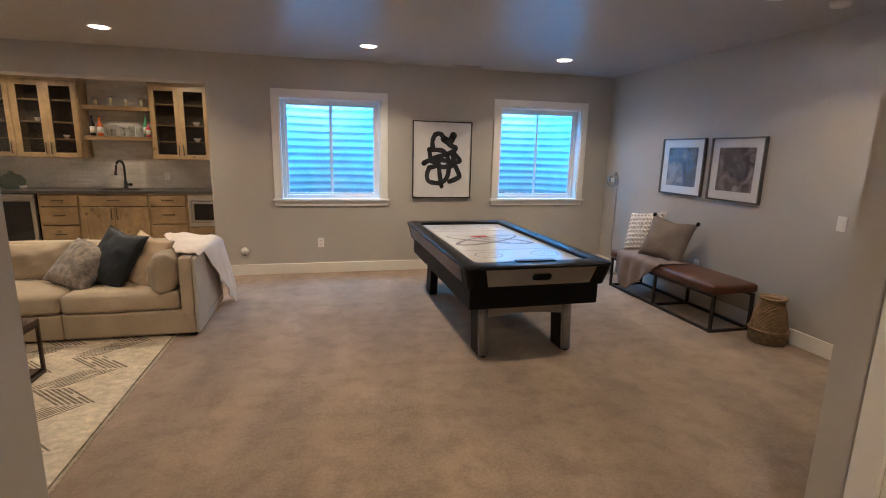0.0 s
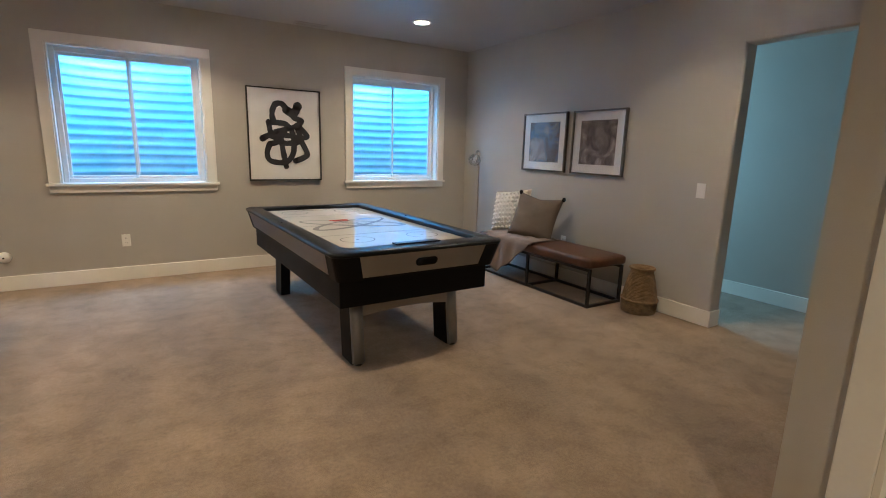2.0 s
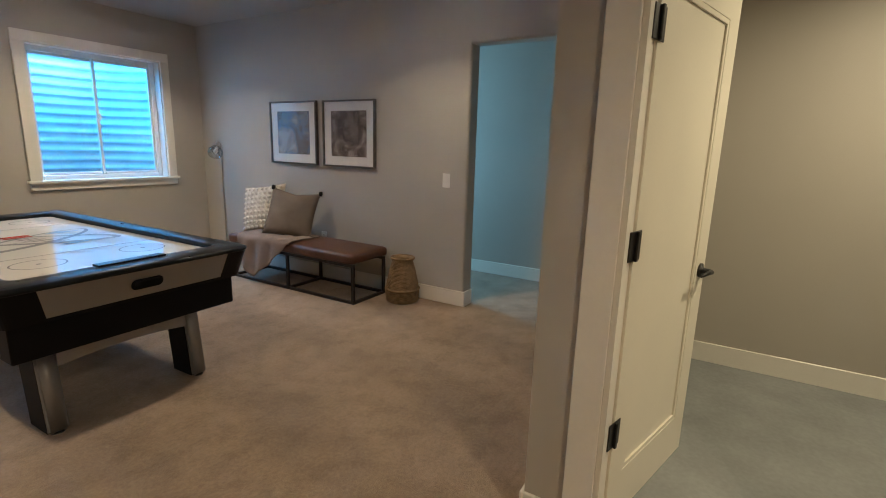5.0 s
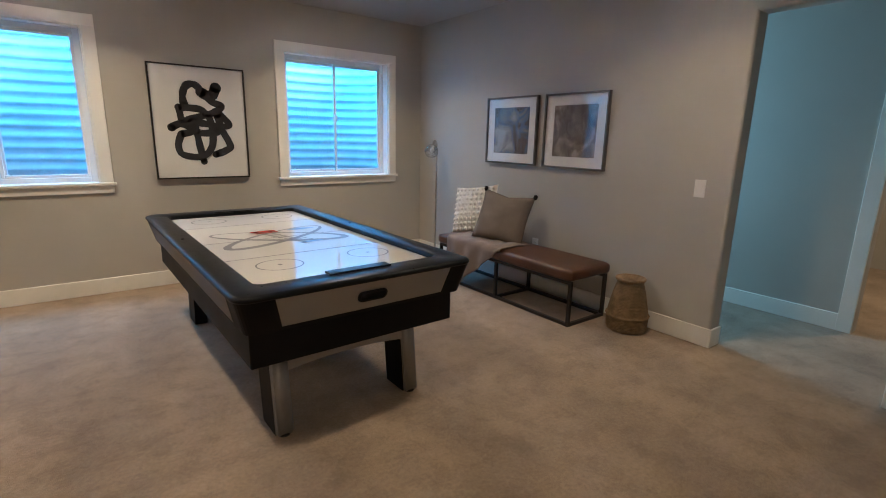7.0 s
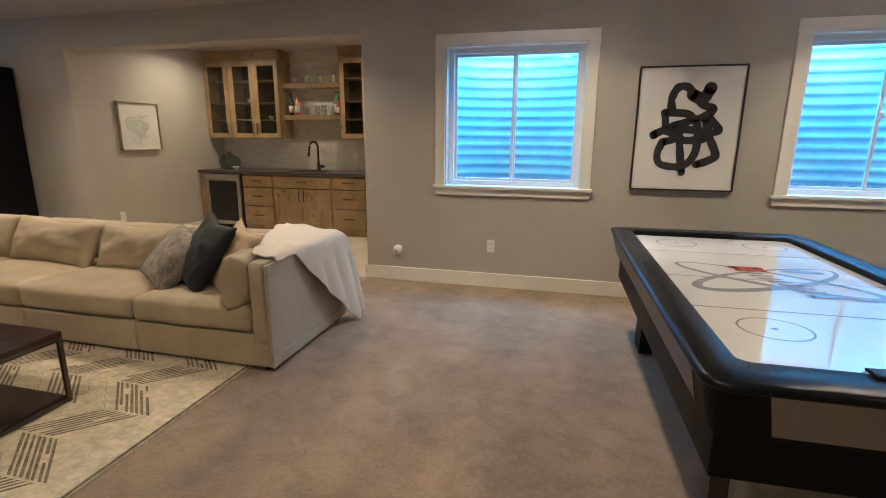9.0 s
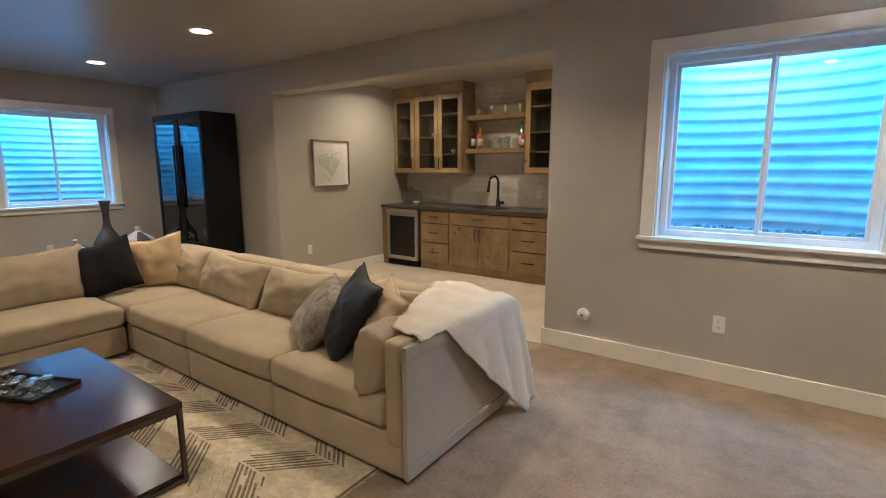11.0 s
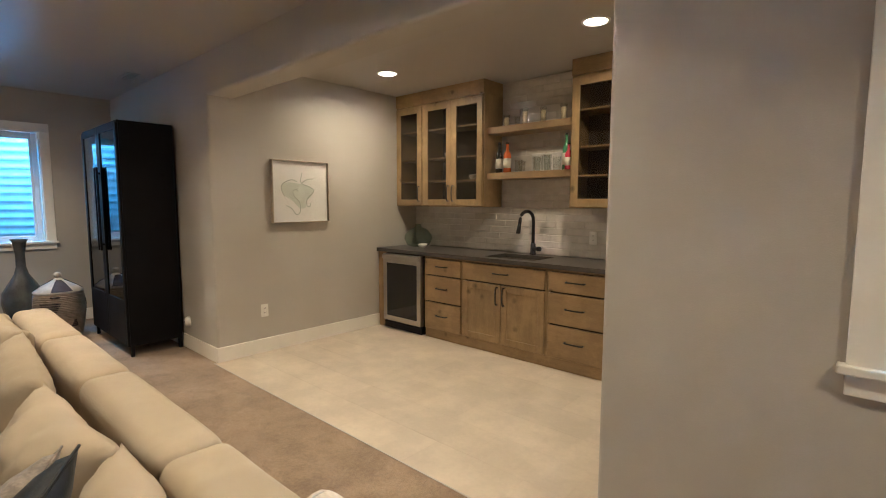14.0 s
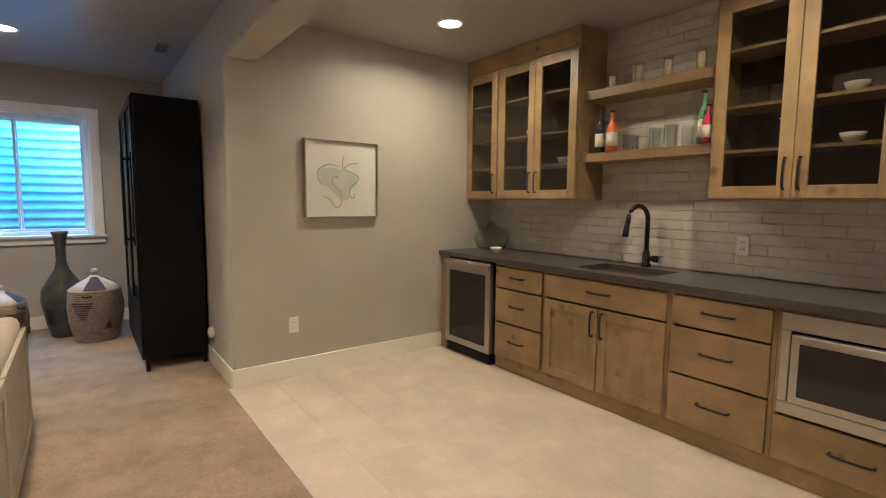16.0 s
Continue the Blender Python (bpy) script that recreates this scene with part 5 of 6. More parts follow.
def wicker_lantern(x, y):
    t = thing("wicker_lantern", "natural wicker lantern basket with rope handle", "basket", pose(x, y, 0))
    prof = [(0.135, 0.0), (0.145, 0.02), (0.150, 0.09), (0.142, 0.16), (0.115, 0.29), (0.092, 0.37), (0.098, 0.40)]

    def rad(z):
        for (r0, z0), (r1, z1) in zip(prof, prof[1:]):
            if z0 <= z <= z1:
                return r0 + (r1 - r0) * (z - z0) / (z1 - z0)
        return prof[-1][0]
    part("inner_skin", lathe([(r - 0.006, z) for r, z in prof] + [(0.085, 0.40), (0.08, 0.37), (0.12, 0.1), (0.0001, 0.03)], 28), WICKER, t, smooth=True)
    bm = bmesh.new()
    for k in range(36):
        z = 0.01 + 0.39 * k / 35
        pts = [(rad(z) * math.cos(a), rad(z) * math.sin(a), z + 0.003 * math.sin(a * 14 + k * math.pi)) for a in [2 * math.pi * i / 36 for i in range(36)]]
        tube(pts, 0.0044, 5, bm, True)
    tagged(part("weave", bm, WICKER, t, "woven wicker rounds", True), kind="stuff")
    for z in (0.12, 0.40):
        part("rim", tube([(rad(z) * 1.03 * math.cos(a), rad(z) * 1.03 * math.sin(a), z) for a in [2 * math.pi * i / 30 for i in range(30)]], 0.011, 6, closed=True), WICKER, t, smooth=True)
    part("handle", tube([(0.095 * math.cos(a), -0.02 - 0.06 * math.sin(a), 0.395 - 0.03 * math.sin(a)) for a in [math.pi * i / 12 for i in range(13)]], 0.008, 6), WICKER, t, "wicker loop handle", True)
    return t


wicker_lantern(3.87, 3.895)


def floor_lamp(x, y):
    t = thing("floor_lamp", "slim nickel floor lamp with clear glass globe", "floor lamp", pose(x, y, 0))
    NICKEL = material("brushed_nickel", (0.55, 0.49, 0.40), 0.3, 1.0, vary=0.05)
    part("base", lathe([(0.12, 0), (0.12, 0.012), (0.10, 0.018), (0.012, 0.024)], 32), NICKEL, t, smooth=True)
    part("pole", tube([(0, 0, 0.02), (0, 0, 0.7), (0, 0, 1.27), (-0.005, -0.004, 1.33), (-0.03, -0.02, 1.36), (-0.055, -0.035, 1.355)], 0.0115, 10), NICKEL, t, smooth=True)
    m = pose(-0.06, -0.04, 1.35, 0, 0, 30) @ pose(0, 0, 0, 0, 38, 0)
    part("socket", lathe([(0.0001, 0.02), (0.022, 0.018), (0.024, -0.03), (0.034, -0.045), (0.03, -0.05)], 20), NICKEL, t, smooth=True, m=m)
    prof = [(0.030, -0.045), (0.05, -0.06), (0.075, -0.10), (0.078, -0.135), (0.062, -0.165)]
    g = part("shade", lathe(prof + [(r - 0.003, z) for r, z in prof[::-1]], 24), GLOBE_GLASS, t, "clear glass globe shade", True, m)
    g.visible_shadow = False
    part("bulb", lathe([(0.012, -0.05), (0.014, -0.07), (0.026, -0.10), (0.018, -0.122), (0.0001, -0.127)], 16), PLASTIC, t, "unlit white bulb", True, m)
    return t


floor_lamp(3.89, 6.44)

# ---- sofa corner ----


def sofa():
    t = thing("sectional_sofa", "beige linen sectional sofa with loose back cushions", "sofa", pose(0, 0, 0))
    y0, y1 = 4.87, 5.86
    spans = [(-1.99, -1.12), (-2.93, -1.99), (-3.80, -2.93), (-4.80, -3.80)]

    def block(name, x0, x1, ya, yb, z0, z1, r, crown=0.0, lump=0.003, seed=0, front=0.0):
        return part(name, soft_box(x1 - x0 - 0.004, yb - ya - 0.004, z1 - z0, r, crown, 12, lump, seed, front), SOFA, t, smooth=True, m=pose((x0 + x1) / 2, (ya + yb) / 2, z0))

    SJ, ST, BT2 = 0.245, 0.405, 0.690
    for i, (a, b) in enumerate(spans):
        aa, bb = a, (b if i else -1.01)
        block("base", aa, bb, y0, y1 - 0.02, 0.03, SJ, 0.018, seed=i)
        if i < 3:
            block("seat_cushion", a, b, y0 - 0.012, y1 - 0.22, SJ, ST, 0.04, 0.028, 0.006, i + 5, 0.012)
        block("backrest", aa, bb, y1 - 0.22, y1, 0.24, BT2, 0.055, 0.008, 0.004, i + 9)
        p = part("back_panel", boxes((aa + 0.01, bb - 0.01, y1 - 0.004, y1 + 0.010, 0.035, 0.615), bevel=0.006), SOFA_D, t, "pale grey beige upholstered back panel")
        part("border", boxes((aa + 0.01, bb - 0.01, y1 + 0.010, y1 + 0.018, 0.555, 0.615), (aa + 0.01, bb - 0.01, y1 + 0.010, y1 + 0.018, 0.035, 0.10),
                             (aa + 0.01, aa + 0.08, y1 + 0.010, y1 + 0.018, 0.10, 0.555), (bb - 0.08, bb - 0.01, y1 + 0.010, y1 + 0.018, 0.10, 0.555), bevel=0.003), SOFA_D, p)
    # corner seat and the return towards the camera's side of the room
    block("seat_cushion", -4.58, -3.80, y0 - 0.012, y1 - 0.22, SJ, ST, 0.04, 0.02, 0.006, 21)
    for i, (a, b) in enumerate(((3.93, 4.85), (3.0, 3.93))):
        block("base", -4.80, -3.80, a, b, 0.03, SJ, 0.018, seed=30 + i)
        block("seat_cushion", -4.58, -3.79, a, b, SJ, ST, 0.04, 0.028, 0.006, 33 + i)
        block("backrest", -4.80, -4.58, a, b, 0.24, BT2, 0.055, 0.008, 0.004, 36 + i)
    block("backrest", -4.80, -4.58, y0, y1 - 0.22, 0.24, BT2, 0.055, 0.008, 0.004, 40)
    # arm with a bordered outer panel
    block("arm", -1.12, -1.01, y0 - 0.005, y1 - 0.22, 0.18, BT2, 0.022, 0.0, 0.002, 50)
    pan = part("side_panel", boxes((-1.01, -0.992, y0, y1, 0.035, 0.678), bevel=0.006), SOFA_D, t, "pale grey beige upholstered side panel")
    part("border", boxes((-0.992, -0.984, y0, y1, 0.615, 0.678), (-0.992, -0.984, y0, y1, 0.035, 0.105), (-0.992, -0.984, y0, y0 + 0.075, 0.105, 0.615), (-0.992, -0.984, y1 - 0.075, y1, 0.105, 0.615), bevel=0.003), SOFA_D, pan)
    for x, y in ((-1.05, 4.95), (-1.05, 5.78), (-2.9, 4.95), (-4.7, 5.78), (-3.9, 3.08), (-4.7, 3.08), (-3.9, 4.80)):
        part("foot", boxes((x - 0.03, x + 0.03, y - 0.03, y + 0.03, 0, 0.032)), BLACK_PAINT, t, "black block foot")
    # loose back cushions
    for k, (x, y, w, rz, ry, z) in enumerate(((-4.16, 5.51, 0.76, 4, 0, 0.56), (-3.34, 5.48, 0.90, -3, 2, 0.555), (-2.44, 5.47, 0.86, 2, -2, 0.555), (-1.74, 5.50, 0.70, -2, 1, 0.545))):
        part("back_cushion", pillow_mesh(w, 0.39, 0.25, 22, 60 + k, 0.026, 0.04), SOFA, t, smooth=True, m=pose(x, y, z, 0, 0, rz) @ pose(0, 0, 0, -24, ry))
    for k, y in enumerate((3.5, 4.4)):
        part("back_cushion", pillow_mesh(0.86, 0.46, 0.24, 20, 70 + k, 0.02, 0.05), SOFA, t, smooth=True, m=pose(-4.42, y, 0.61, 0, 0, 90) @ pose(0, 0, 0, -14))
    part("arm_cushion", pillow_mesh(0.44, 0.34, 0.30, 18, 81, 0.016, 0.0), SOFA, t, "small beige arm cushion", True, pose(-1.245, 5.06, 0.555, 0, 0, -86) @ pose(0, 0, 0, -8))
    return t


sofa()
pillow("velvet_pillow", "mottled taupe velvet throw pillow", GREY_VELVET, pose(-1.97, 5.23, 0.57, 0, 0, -30) @ pose(0, 0, 0, -42, 12), 0.46, 0.44, 0.17, 11)
pillow("satin_pillow", "charcoal blue satin throw pillow", NAVY, pose(-1.70, 5.22, 0.63, 0, 0, -33) @ pose(0, 0, 0, -32, 8), 0.46, 0.52, 0.16, 12, 0.016, 0.05)
pillow("linen_pillow", "blush linen throw pillow", BLUSH, pose(-1.48, 5.23, 0.60, 0, 0, -38) @ pose(0, 0, 0, -30, 8), 0.46, 0.48, 0.15, 13, 0.02, 0.05)
pillow("linen_pillow", "charcoal linen throw pillow in the sofa corner", CHARCOAL, pose(-4.32, 4.94, 0.635, 0, 0, 62) @ pose(0, 0, 0, -22, -15), 0.44, 0.46, 0.16, 14, 0.014, 0.05)
pillow("linen_pillow", "tan linen throw pillow in the sofa corner", TAN, pose(-4.27, 5.28, 0.63, 0, 0, 46) @ pose(0, 0, 0, -16, -9), 0.54, 0.47, 0.16, 15, 0.018, 0.07)

st = thing("sofa_throw", "cream waffle throw draped over the sofa arm", "throw", pose(0, 0, 0))
rows = []
NU, NV = 44, 44
for j in range(NV + 1):
    v = j / NV
    y = 4.97 + 0.92 * v
    a0 = -1.15 - 0.28 * min(1.0, v / 0.75)
    hang = max(0.0, min(1.0, (y - 5.17) / 0.58)) ** 0.9 * 0.695
    if y > 5.80:
        hang -= 0.05 * (y - 5.80) / 0.09
    row = []
    for i in range(NU + 1):
        s = a0 + (-0.97 + hang - a0) * i / NU
        wob = noise.noise(Vector((s * 5, y * 5, 2.0)))
        scal = 0.006 * math.sin(i * 1.9) if j in (0, NV) else 0.0
        r, lump = 0.055, 0.016 * noise.noise(Vector((s * 11, y * 8, 5.0))) + 0.010 * wob
        s0 = -0.97 - r
        top = 0.706 + 0.035 * max(0.0, min(1.0, (-1.10 - s) / 0.2))
        if s < s0:
            base = top + lump + 0.006 * math.sin(y * 40) * max(0, -1.2 - s) * 4
            if y > 5.82:
                base -= (y - 5.82) ** 2 * 9
            p = (s, y + scal, base)
        elif s < s0 + r * math.pi / 2:
            g = (s - s0) / r
            k = lump * (1 - g / 1.6)
            p = (s0 + r * math.sin(g), y + scal, top - r * (1 - math.cos(g)) + k - (max(0.0, y - 5.82) ** 2 * 9) * (1 - g / 1.6))
        else:
            d = s - s0 - r * math.pi / 2
            fold = 0.034 * math.sin(y * 16 + 0.8) * min(1, d * 3) + 0.012 * wob
            p = (-0.968 + abs(fold) * 0.9 + 0.07 * min(1, d * 1.5), y + 0.17 * d + scal, top - r - d + 0.004 * wob)
        row.append(p)
    rows.append(row)
cloth_part("cloth", drape(rows), CREAM_THROW, st, 0.007)
for edge in (rows[0], rows[-1], [q[0] for q in rows], [q[-1] for q in rows]):
    pts = [Vector(p) + Vector((0.002, 0, 0.004 + 0.003 * math.sin(k * 1.6))) for k, p in enumerate(edge)]
    part("hem", tube(pts, 0.0055, 6), CREAM_THROW, st, "scalloped cream hem", True)


def rug():
    t = thing("area_rug", "cream wool rug with brown hatched diamonds", "rug", pose(0, 0, 0))
    x0, x1, y0, y1 = -4.6, -1.205, 2.15, 5.25
    part("field", boxes((x0, x1, y0, y1, 0.001, 0.014), bevel=0.004), RUG, t)
    bm = bmesh.new()
    part("binding", boxes((x1, x1 + 0.008, y0, y1, 0.001, 0.012)), RUG_D, t, "brown bound edge")
    part("binding", boxes((x0 - 0.008, x0, y0, y1, 0.001, 0.012)), RUG_D, t, "brown bound edge")
    rng = random.Random(4)
    faint = bmesh.new()

    def strip(to, xa, xb, ya, yb, lean, w, z):
        to.faces.new([to.verts.new(p) for p in ((xa - w / 2, ya, z), (xa + w / 2, ya, z), (xb + w / 2 + lean, yb, z), (xb - w / 2 + lean, yb, z))])

    # chevron rows: hatched parallelograms between plain ones with faint broken lines
    rh, period, off = 0.2555, 0.47, 4.03
    j0 = math.ceil((y0 - off) / rh) - 1
    for j in range(j0, int((y1 - off) / rh) + 1):
        ya, yb = max(y0 + 0.02, off + j * rh + 0.006), min(y1 - 0.02, off + (j + 1) * rh - 0.006)
        if yb - ya < 0.05:
            continue
        sgn = 1 if j % 2 == 0 else -1
        n = int((x1 - x0) / period) + 2
        for i in range(n):
            xs = -1.52 - i * period + (0.0 if sgn > 0 else 0.055)
            for k in range(7):
                x = xs - 0.033 * k + rng.uniform(-0.003, 0.003)
                for g in range(5):
                    if rng.random() < 0.05:
                        continue
                    f0, f1 = g / 5, (g + 1) / 5
                    lean = sgn * 0.25 * 0.2
                    xa = x + sgn * 0.25 * (f0 - 0.5)
                    if x0 + 0.04 < min(xa, xa + lean) and max(xa, xa + lean) < x1 - 0.06:
                        strip(bm, xa, xa, ya + (yb - ya) * f0, ya + (yb - ya) * f1, lean, 0.016 + 0.005 * rng.random(), 0.0152)
            for k in range(3):
                x = xs - 0.27 - 0.06 * k
                for g in range(4):
                    if rng.random() < 0.45:
                        continue
                    xa = x + sgn * 0.25 * (g / 4 - 0.5)
                    lean = sgn * 0.25 / 4
                    if x0 + 0.04 < min(xa, xa + lean) and max(xa, xa + lean) < x1 - 0.06:
                        strip(faint, xa, xa, ya + (yb - ya) * g / 4, ya + (yb - ya) * (g + 0.8) / 4, lean, 0.007, 0.0150)
    bmesh.ops.recalc_face_normals(faint, faces=faint.faces)
    tagged(part("dashes", faint, RUG_F, t, "faint broken lines in the weave"), kind="stuff")
    bmesh.ops.recalc_face_normals(bm, faces=bm.faces)
    tagged(part("hatching", bm, RUG_D, t, "woven brown hatching"), kind="stuff")
    # short fringe along the end
    bm = bmesh.new()
    for k in range(240):
        y = y0 + (y1 - y0) * k / 240
        box(bm, x1 + 0.008, x1 + 0.020 + 0.008 * rng.random(), y, y + 0.007, 0.001, 0.008)
    tagged(part("fringe", bm, RUG, t, "short cream fringe"), kind="stuff")
    return t


rug()


def coffee_table():
    t = thing("coffee_table", "low dark walnut coffee table with bottom shelf", "coffee table", pose(0, 0, 0.015))
    x0, x1, y0, y1 = -3.03, -1.85, 3.10, 4.32
    part("tabletop", boxes((x0, x1, y0, y1, 0.365, 0.395), bevel=0.003), WALNUT, t)
    part("bottom_shelf", boxes((x0 + 0.02, x1 - 0.02, y0 + 0.02, y1 - 0.02, 0.012, 0.036), bevel=0.003), WALNUT, t)
    for x in (x0 + 0.012, x1 - 0.012):
        for y in (y0 + 0.012, y1 - 0.012):
            part("leg", boxes((x - 0.010, x + 0.010, y - 0.010, y + 0.010, 0, 0.365)), BRONZE, t, "bronze metal leg")
        part("rail", boxes((x - 0.010, x + 0.010, y0 + 0.024, y1 - 0.024, 0.0, 0.020)), BRONZE, t, "bronze metal rail")
        part("rail", boxes((x - 0.010, x + 0.010, y0 + 0.024, y1 - 0.024, 0.341, 0.365)), BRONZE, t, "bronze metal rail")
    return t


coffee_table()
tray = thing("tray", "black metal tray on the coffee table", "tray", pose(-2.61, 3.93, 0.411, 0, 0, 24))
part("plate", boxes((-0.26, 0.22, -0.11, 0.11, 0, 0.006), bevel=0.002, seg=1), BLACK_METAL, tray)
part("rim", boxes((-0.26, 0.22, -0.116, -0.11, 0, 0.022), (-0.26, 0.22, 0.11, 0.116, 0, 0.022), (-0.266, -0.26, -0.116, 0.116, 0, 0.022), (0.22, 0.226, -0.116, 0.116, 0, 0.022)), BLACK_METAL, tray)
SILVERED = material("mercury_glass", (0.62, 0.66, 0.68), 0.12, 0.9, vary=0.1)
for k in range(11):
    x, y = -0.20 + 0.085 * (k % 5) + 0.03 * (k // 5), -0.065 + 0.065 * (k // 5)
    w = tray.matrix_basis @ Vector((x, y, 0.006))
    s = 1.5 + 0.35 * math.sin(k * 2.3)
    tagged(part("candle_holder", lathe([(0.030, 0), (0.030, 0.005), (0.008, 0.010), (0.008, 0.026), (0.016, 0.030), (0.027, 0.033), (0.027, 0.040), (0.0001, 0.036)], 18), SILVERED, smooth=True,
                m=Matrix.Translation(w) @ Matrix.Diagonal((1, 1, s, 1))), "small mirrored glass candle holder on the tray", "candle holder", group="candle holders on the tray")


def display_cabinet():
    t = thing("display_cabinet", "tall black metal cabinet with two glass doors", "cabinet", pose(-6.115, 6.735, 0))
    w, d, z0, z1 = 0.605, 0.22, 0.10, 2.12
    part("side", boxes((-w, -w + 0.02, -d, d, z0, z1)), BLACK_PAINT, t)
    part("side", boxes((w - 0.02, w, -d, d, z0, z1)), BLACK_PAINT, t)
    part("back", boxes((-w + 0.02, w - 0.02, d - 0.012, d, z0, z1)), BLACK_PAINT, t)
    part("top", boxes((-w - 0.004, w + 0.004, -d - 0.012, d, z1, z1 + 0.018), bevel=0.003, seg=1), BLACK_PAINT, t)
    part("bottom", boxes((-w + 0.02, w - 0.02, -d, d - 0.012, z0, z0 + 0.03)), BLACK_PAINT, t)
    for z in (0.55, 0.98, 1.40, 1.78):
        part("shelf", boxes((-w + 0.02, w - 0.02, -d + 0.03, d - 0.012, z, z + 0.014)), BLACK_PAINT, t)
    for x in (-w + 0.015, w - 0.015):
        for y in (-d + 0.015, d - 0.015):
            part("leg", boxes((x - 0.014, x + 0.014, y - 0.014, y + 0.014, 0, z0)), BLACK_PAINT, t)
    for s, (a, b) in ((-1, (-w, -0.002)), (1, (0.002, w))):
        r = 0.055
        y0, y1 = -d - 0.022, -d - 0.002
        dr = part("cabinet_door", boxes((a, a + r, y0, y1, z0, z1), (b - r, b, y0, y1, z0, z1), (a + r, b - r, y0, y1, z1 - r, z1), (a + r, b - r, y0, y1, z0, z0 + 0.42), bevel=0.002, seg=1), BLACK_PAINT, t, "black door frame")
        g = part("pane", boxes((a + r, b - r, y0 + 0.008, y0 + 0.012, z0 + 0.42, z1 - r)), SMOKED_GLASS, dr, "dark reflecting glass")
        g.visible_shadow = False
        x = -s * 0.0 + s * 0.035
        part("handle", boxes((x - 0.012, x + 0.012, y0 - 0.038, y0 - 0.018, 0.95, 1.75), (x - 0.008, x + 0.008, y0 - 0.018, y0, 1.0, 1.02), (x - 0.008, x + 0.008, y0 - 0.018, y0, 1.68, 1.70), bevel=0.003, seg=1), BLACK_PAINT, dr, "long black bar handle")
    return t


display_cabinet()
VASE = material("blue_grey_glaze", (0.065, 0.070, 0.070), 0.25, vary=0.3, scale=6, coat=0.3)
vs = thing("floor_vase", "tall slate blue glazed floor vase", "vase", pose(-7.18, 5.99, 0))
part("body", lathe([(0.105, 0), (0.115, 0.01), (0.150, 0.16), (0.182, 0.36), (0.172, 0.47), (0.115, 0.57), (0.062, 0.66), (0.042, 0.74), (0.042, 0.88), (0.058, 0.99), (0.075, 1.03), (0.066, 1.03), (0.036, 0.90), (0.03, 0.70)], 36), VASE, vs, smooth=True)
SEAGRASS = material("pale_seagrass", (0.36, 0.28, 0.215), 0.8, vary=0.15, scale=25, fine=150, bump=0.6)
SEAGRASS_W = material("cream_seagrass", (0.55, 0.50, 0.44), 0.8, vary=0.10, scale=25, fine=150, bump=0.5)
SEAGRASS_D = material("dark_woven_grass", (0.045, 0.032, 0.035), 0.8, vary=0.2, scale=25, fine=150, bump=0.5)


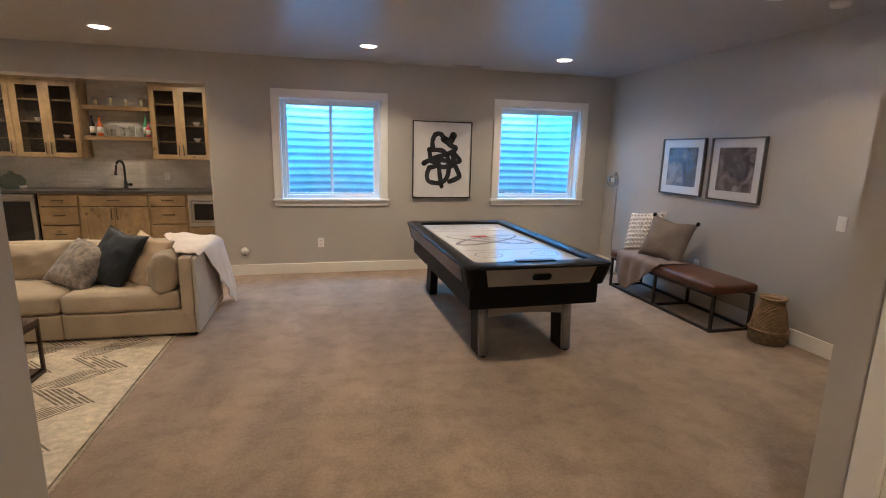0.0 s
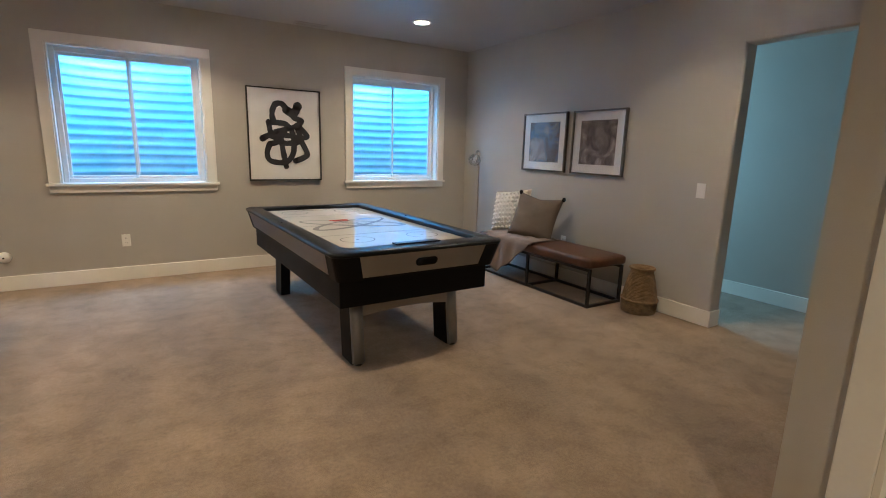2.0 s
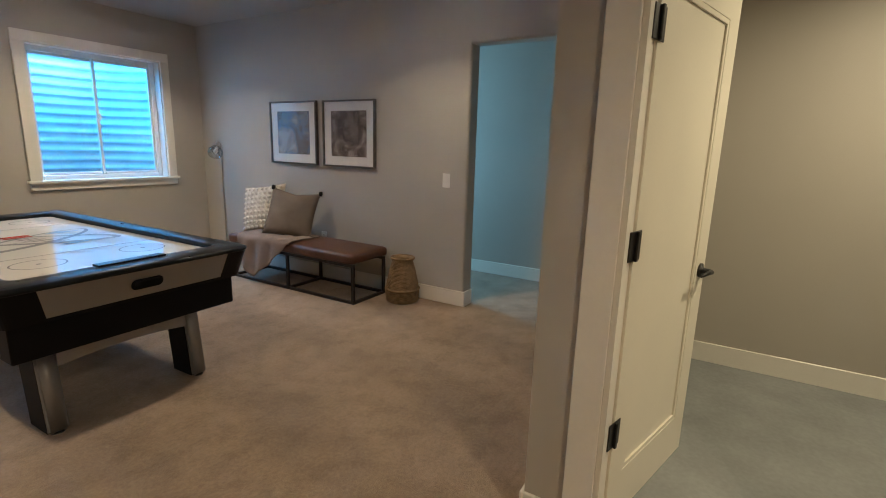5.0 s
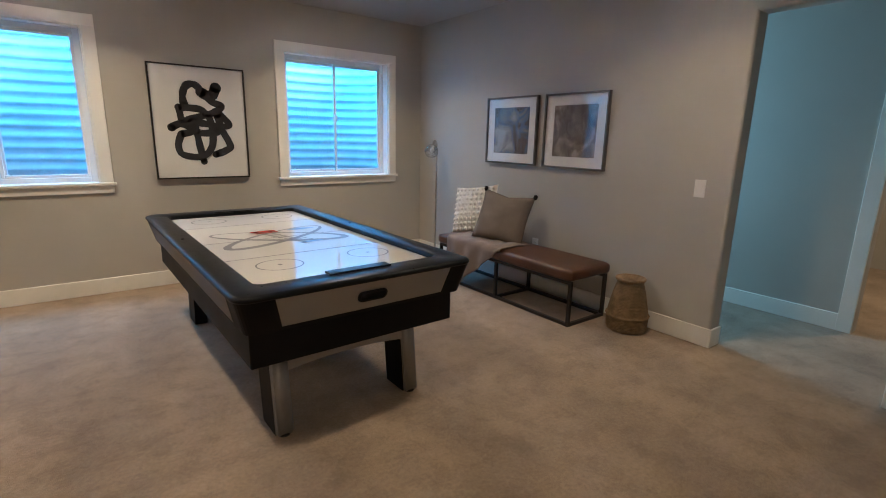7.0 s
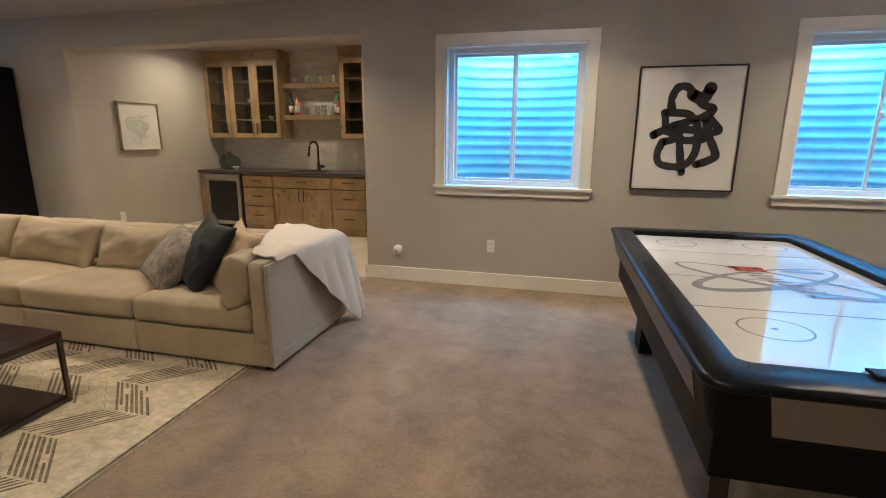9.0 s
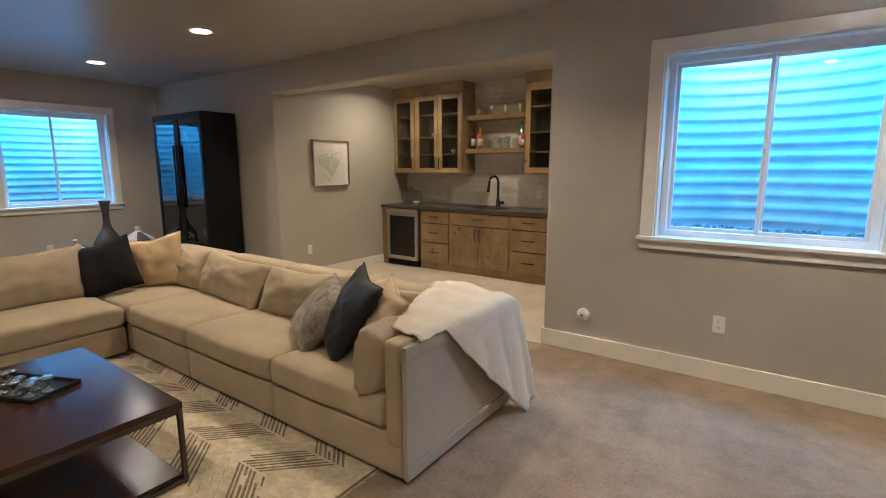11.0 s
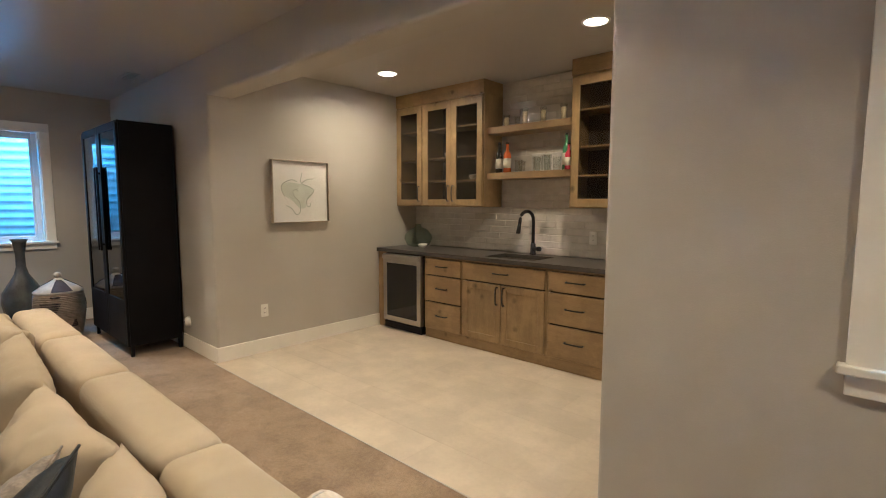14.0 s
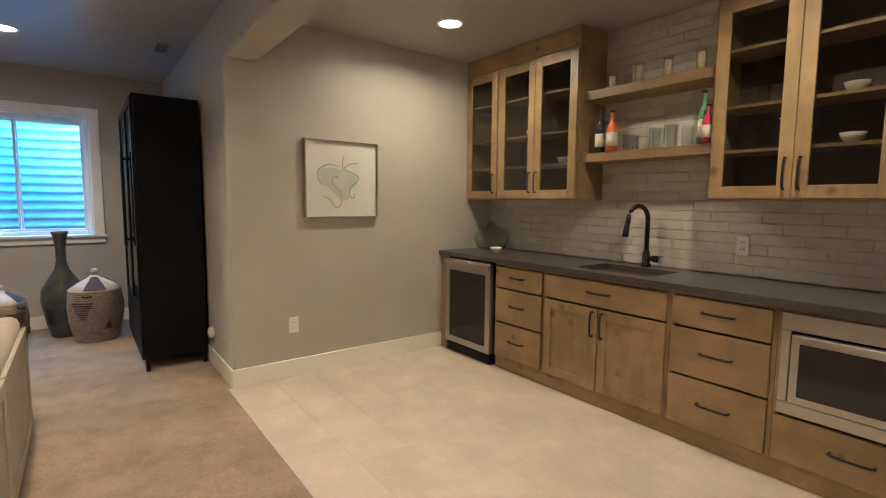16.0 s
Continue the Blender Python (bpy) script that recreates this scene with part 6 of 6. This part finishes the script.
def lidded_basket(x, y, k, turn, label):
    t = thing("lidded_basket", label, "basket", pose(x, y, 0, 0, 0, turn), group="lidded woven baskets")
    prof = [(0.165, 0), (0.185, 0.01), (0.222, 0.20), (0.232, 0.34), (0.222, 0.46), (0.215, 0.50)]
    prof = [(r * k, z * k) for r, z in prof]

    def rad(z):
        for (r0, z0), (r1, z1) in zip(prof, prof[1:]):
            if z0 <= z <= z1 + 1e-6:
                return r0 + (r1 - r0) * (z - z0) / (z1 - z0)
        return prof[-1][0]
    part("body", lathe(prof + [(prof[-1][0] - 0.015, prof[-1][1]), (0.15 * k, 0.02)], 36), SEAGRASS, t, smooth=True)
    bm = bmesh.new()
    n = 26
    for i in range(n):
        z = 0.012 + (0.49 * k - 0.012) * i / (n - 1)
        tube([(rad(z) * math.cos(a), rad(z) * math.sin(a), z) for a in [2 * math.pi * q / 40 for q in range(40)]], 0.009 * k, 5, bm, True)
    tagged(part("coil_weave", bm, SEAGRASS, t, "coiled seagrass rounds", True), kind="stuff")
    # dark woven bands: a stepped triangle of dashes
    bm = bmesh.new()
    for i in range(8):
        z = (0.40 - 0.022 * i) * k
        half = 0.42 - 0.045 * i
        for c in (0.0, 2.1, 4.2):
            pts = [((rad(z) + 0.007) * math.cos(c + q), (rad(z) + 0.007) * math.sin(c + q), z) for q in [-half + 2 * half * j / 10 for j in range(11)]]
            tube(pts, 0.0055 * k, 5, bm)
    for c in (0.95, 3.1, 5.2):
        for j in range(4):
            z = (0.20 - 0.02 * j) * k
            half = 0.05 + 0.03 * j
            tube([((rad(z) + 0.008) * math.cos(c + q), (rad(z) + 0.008) * math.sin(c + q), z) for q in (-half, 0, half)], 0.0095 * k, 5, bm)
    tagged(part("pattern", bm, SEAGRASS_D, t, "dark woven pattern", True), kind="stuff")
    lid = part("lid", lathe([(0.222 * k, 0.50 * k), (0.228 * k, 0.515 * k), (0.15 * k, 0.575 * k), (0.05 * k, 0.635 * k), (0.022 * k, 0.66 * k)], 36), SEAGRASS_W, t, "cream woven conical lid", True)
    part("knob", lathe([(0.018 * k, 0.655 * k), (0.034 * k, 0.675 * k), (0.036 * k, 0.70 * k), (0.02 * k, 0.72 * k), (0.0001, 0.725 * k)], 20), SEAGRASS_W, lid, "cream round knob", True)
    bm = bmesh.new()
    for c in (0.5, 2.6, 4.7):
        q = [[(r * math.cos(c + a), r * math.sin(c + a), z + 0.004) for a in [-0.45 + 0.09 * j for j in range(11)]] for r, z in ((0.222 * k, 0.52 * k), (0.15 * k, 0.577 * k), (0.055 * k, 0.635 * k))]
        for a, b in zip(q, q[1:]):
            va, vb = [bm.verts.new(p) for p in a], [bm.verts.new(p) for p in b]
            for i in range(10):
                bm.faces.new((va[i], va[i + 1], vb[i + 1], vb[i]))
    part("lid_pattern", bm, SEAGRASS_D, lid, "dark woven wedge")
    for c in (0.2, 3.34):
        part("handle", tube([((0.225 + 0.035 * math.sin(math.pi * j / 6)) * k * math.cos(c + 0.16 * (j / 3 - 1)), (0.225 + 0.035 * math.sin(math.pi * j / 6)) * k * math.sin(c + 0.16 * (j / 3 - 1)), 0.47 * k) for j in range(7)], 0.010 * k, 6), SEAGRASS_D, t, "dark woven handle", True)
    return t


lidded_basket(-6.88, 6.24, 0.95, -30, "tall woven seagrass basket with a conical lid")
lidded_basket(-6.98, 5.55, 0.80, 40, "small woven seagrass basket with a conical lid")
gravel = bmesh.new()
rng = random.Random(2)
for cx, cy in ((0.16, 7.6), (2.985, 7.6)):
    for k in range(260):
        x, y, s = cx + rng.uniform(-0.75, 0.75), cy + rng.uniform(-0.36, 0.4), rng.uniform(0.012, 0.03)
        m = pose(x, y, 0.955 + s * 0.3, rng.uniform(0, 360), rng.uniform(0, 360), 0) @ Matrix.Diagonal((s, s * 0.8, s * 0.6, 1))
        bmesh.ops.create_icosphere(gravel, subdivisions=1, radius=1, matrix=m)
    box(gravel, cx - 0.84, cx + 0.84, 7.22, 8.12, 0.90, 0.955)
tagged(part("gravel", gravel, CONCRETE), "grey gravel at the bottom of the window wells", "gravel", kind="stuff")

# ---- tiles and planks ----
backsplash = structure("backsplash", boxes((AX0 + 0.001, AX1 - 0.001, YK - 0.006, YK - 0.0005, 0.907, KC - 0.001)), GROUT, "white glazed brick tile backsplash", "backsplash")
TW, TH, TG = 0.295, 0.063, 0.003
tile_meshes = {}


def tile(x0, x1, z0):
    key = round(x1 - x0, 3)
    if key not in tile_meshes:
        bm = bmesh.new()
        w, h, b = (x1 - x0) / 2, TH / 2, 0.003
        a = [bm.verts.new(p) for p in ((-w, 0, -h), (w, 0, -h), (w, 0, h), (-w, 0, h))]
        c = [bm.verts.new(p) for p in ((-w + b, -0.0032, -h + b), (w - b, -0.0032, -h + b), (w - b, -0.0032, h - b), (-w + b, -0.0032, h - b))]
        bm.faces.new(c)
        for i in range(4):
            j = (i + 1) % 4
            bm.faces.new((a[i], a[j], c[j], c[i]))
        me = bpy.data.meshes.new("tile")
        bm.to_mesh(me)
        bm.free()
        me.materials.append(TILE)
        tile_meshes[key] = me
    ob = new("tile", tile_meshes[key])
    ob.parent = backsplash
    ob.matrix_basis = pose((x0 + x1) / 2, YK - 0.006 + random.uniform(-0.0008, 0.0008), z0 + TH / 2, random.uniform(-0.5, 0.5), 0, random.uniform(-0.25, 0.25))


def tile_rows(xa, xb, za, zb):
    z = za
    while z + TH <= zb:
        row = round((z - 0.909) / (TH + TG))
        x = AX0 + 0.002 - (row * 0.113) % (TW + TG)
        while x < xb:
            a, b = max(x, xa), min(x + TW, xb)
            if b - a > 0.02:
                tile(a, b, z)
            x += TW + TG
        z += TH + TG


tile_rows(AX0 + 0.002, AX1 - 0.002, 0.909, 1.373)
tile_rows(-3.483, -2.542, 0.909 + 7 * (TH + TG), KC - 0.002)

plank_floor = structure("floor_planks", boxes((AX0 + BT, AX1 - BT, 6.951, YF, -0.012, -0.0005)), UNDERLAY, "pale stone-look vinyl plank floor of the bar", "floor")
PW, PL = 0.30, 0.60
plank_meshes = {}
y = 6.952
row = 0
while y < YF + 0.1:
    yb = min(y + PW, 8.90)
    x = AX0 - (row * 0.37) % PL
    while x < AX1:
        a, b = max(x, AX0 + 0.001), min(x + PL, AX1 - 0.001)
        if b - a > 0.02 and yb - y > 0.02:
            key = (round(b - a, 3), round(yb - y, 3))
            if key not in plank_meshes:
                bm = boxes((-(b - a) / 2 + 0.0003, (b - a) / 2 - 0.0003, -(yb - y) / 2 + 0.0003, (yb - y) / 2 - 0.0003, -0.006, 0.0), bevel=0.0005, seg=1)
                me = bpy.data.meshes.new("plank")
                bm.to_mesh(me)
                bm.free()
                me.materials.append(PLANK)
                plank_meshes[key] = me
            ob = new("plank", plank_meshes[key])
            ob.parent = plank_floor
            ob.matrix_basis = pose((a + b) / 2, (y + yb) / 2, 0.0022)
        x += PL
    y += PW
    row += 1
structure("floor_edge", boxes((AX0, AX1, 6.944, 6.952, -0.01, 0.004)), SILVER, "thin metal strip between carpet and planks", "trim")
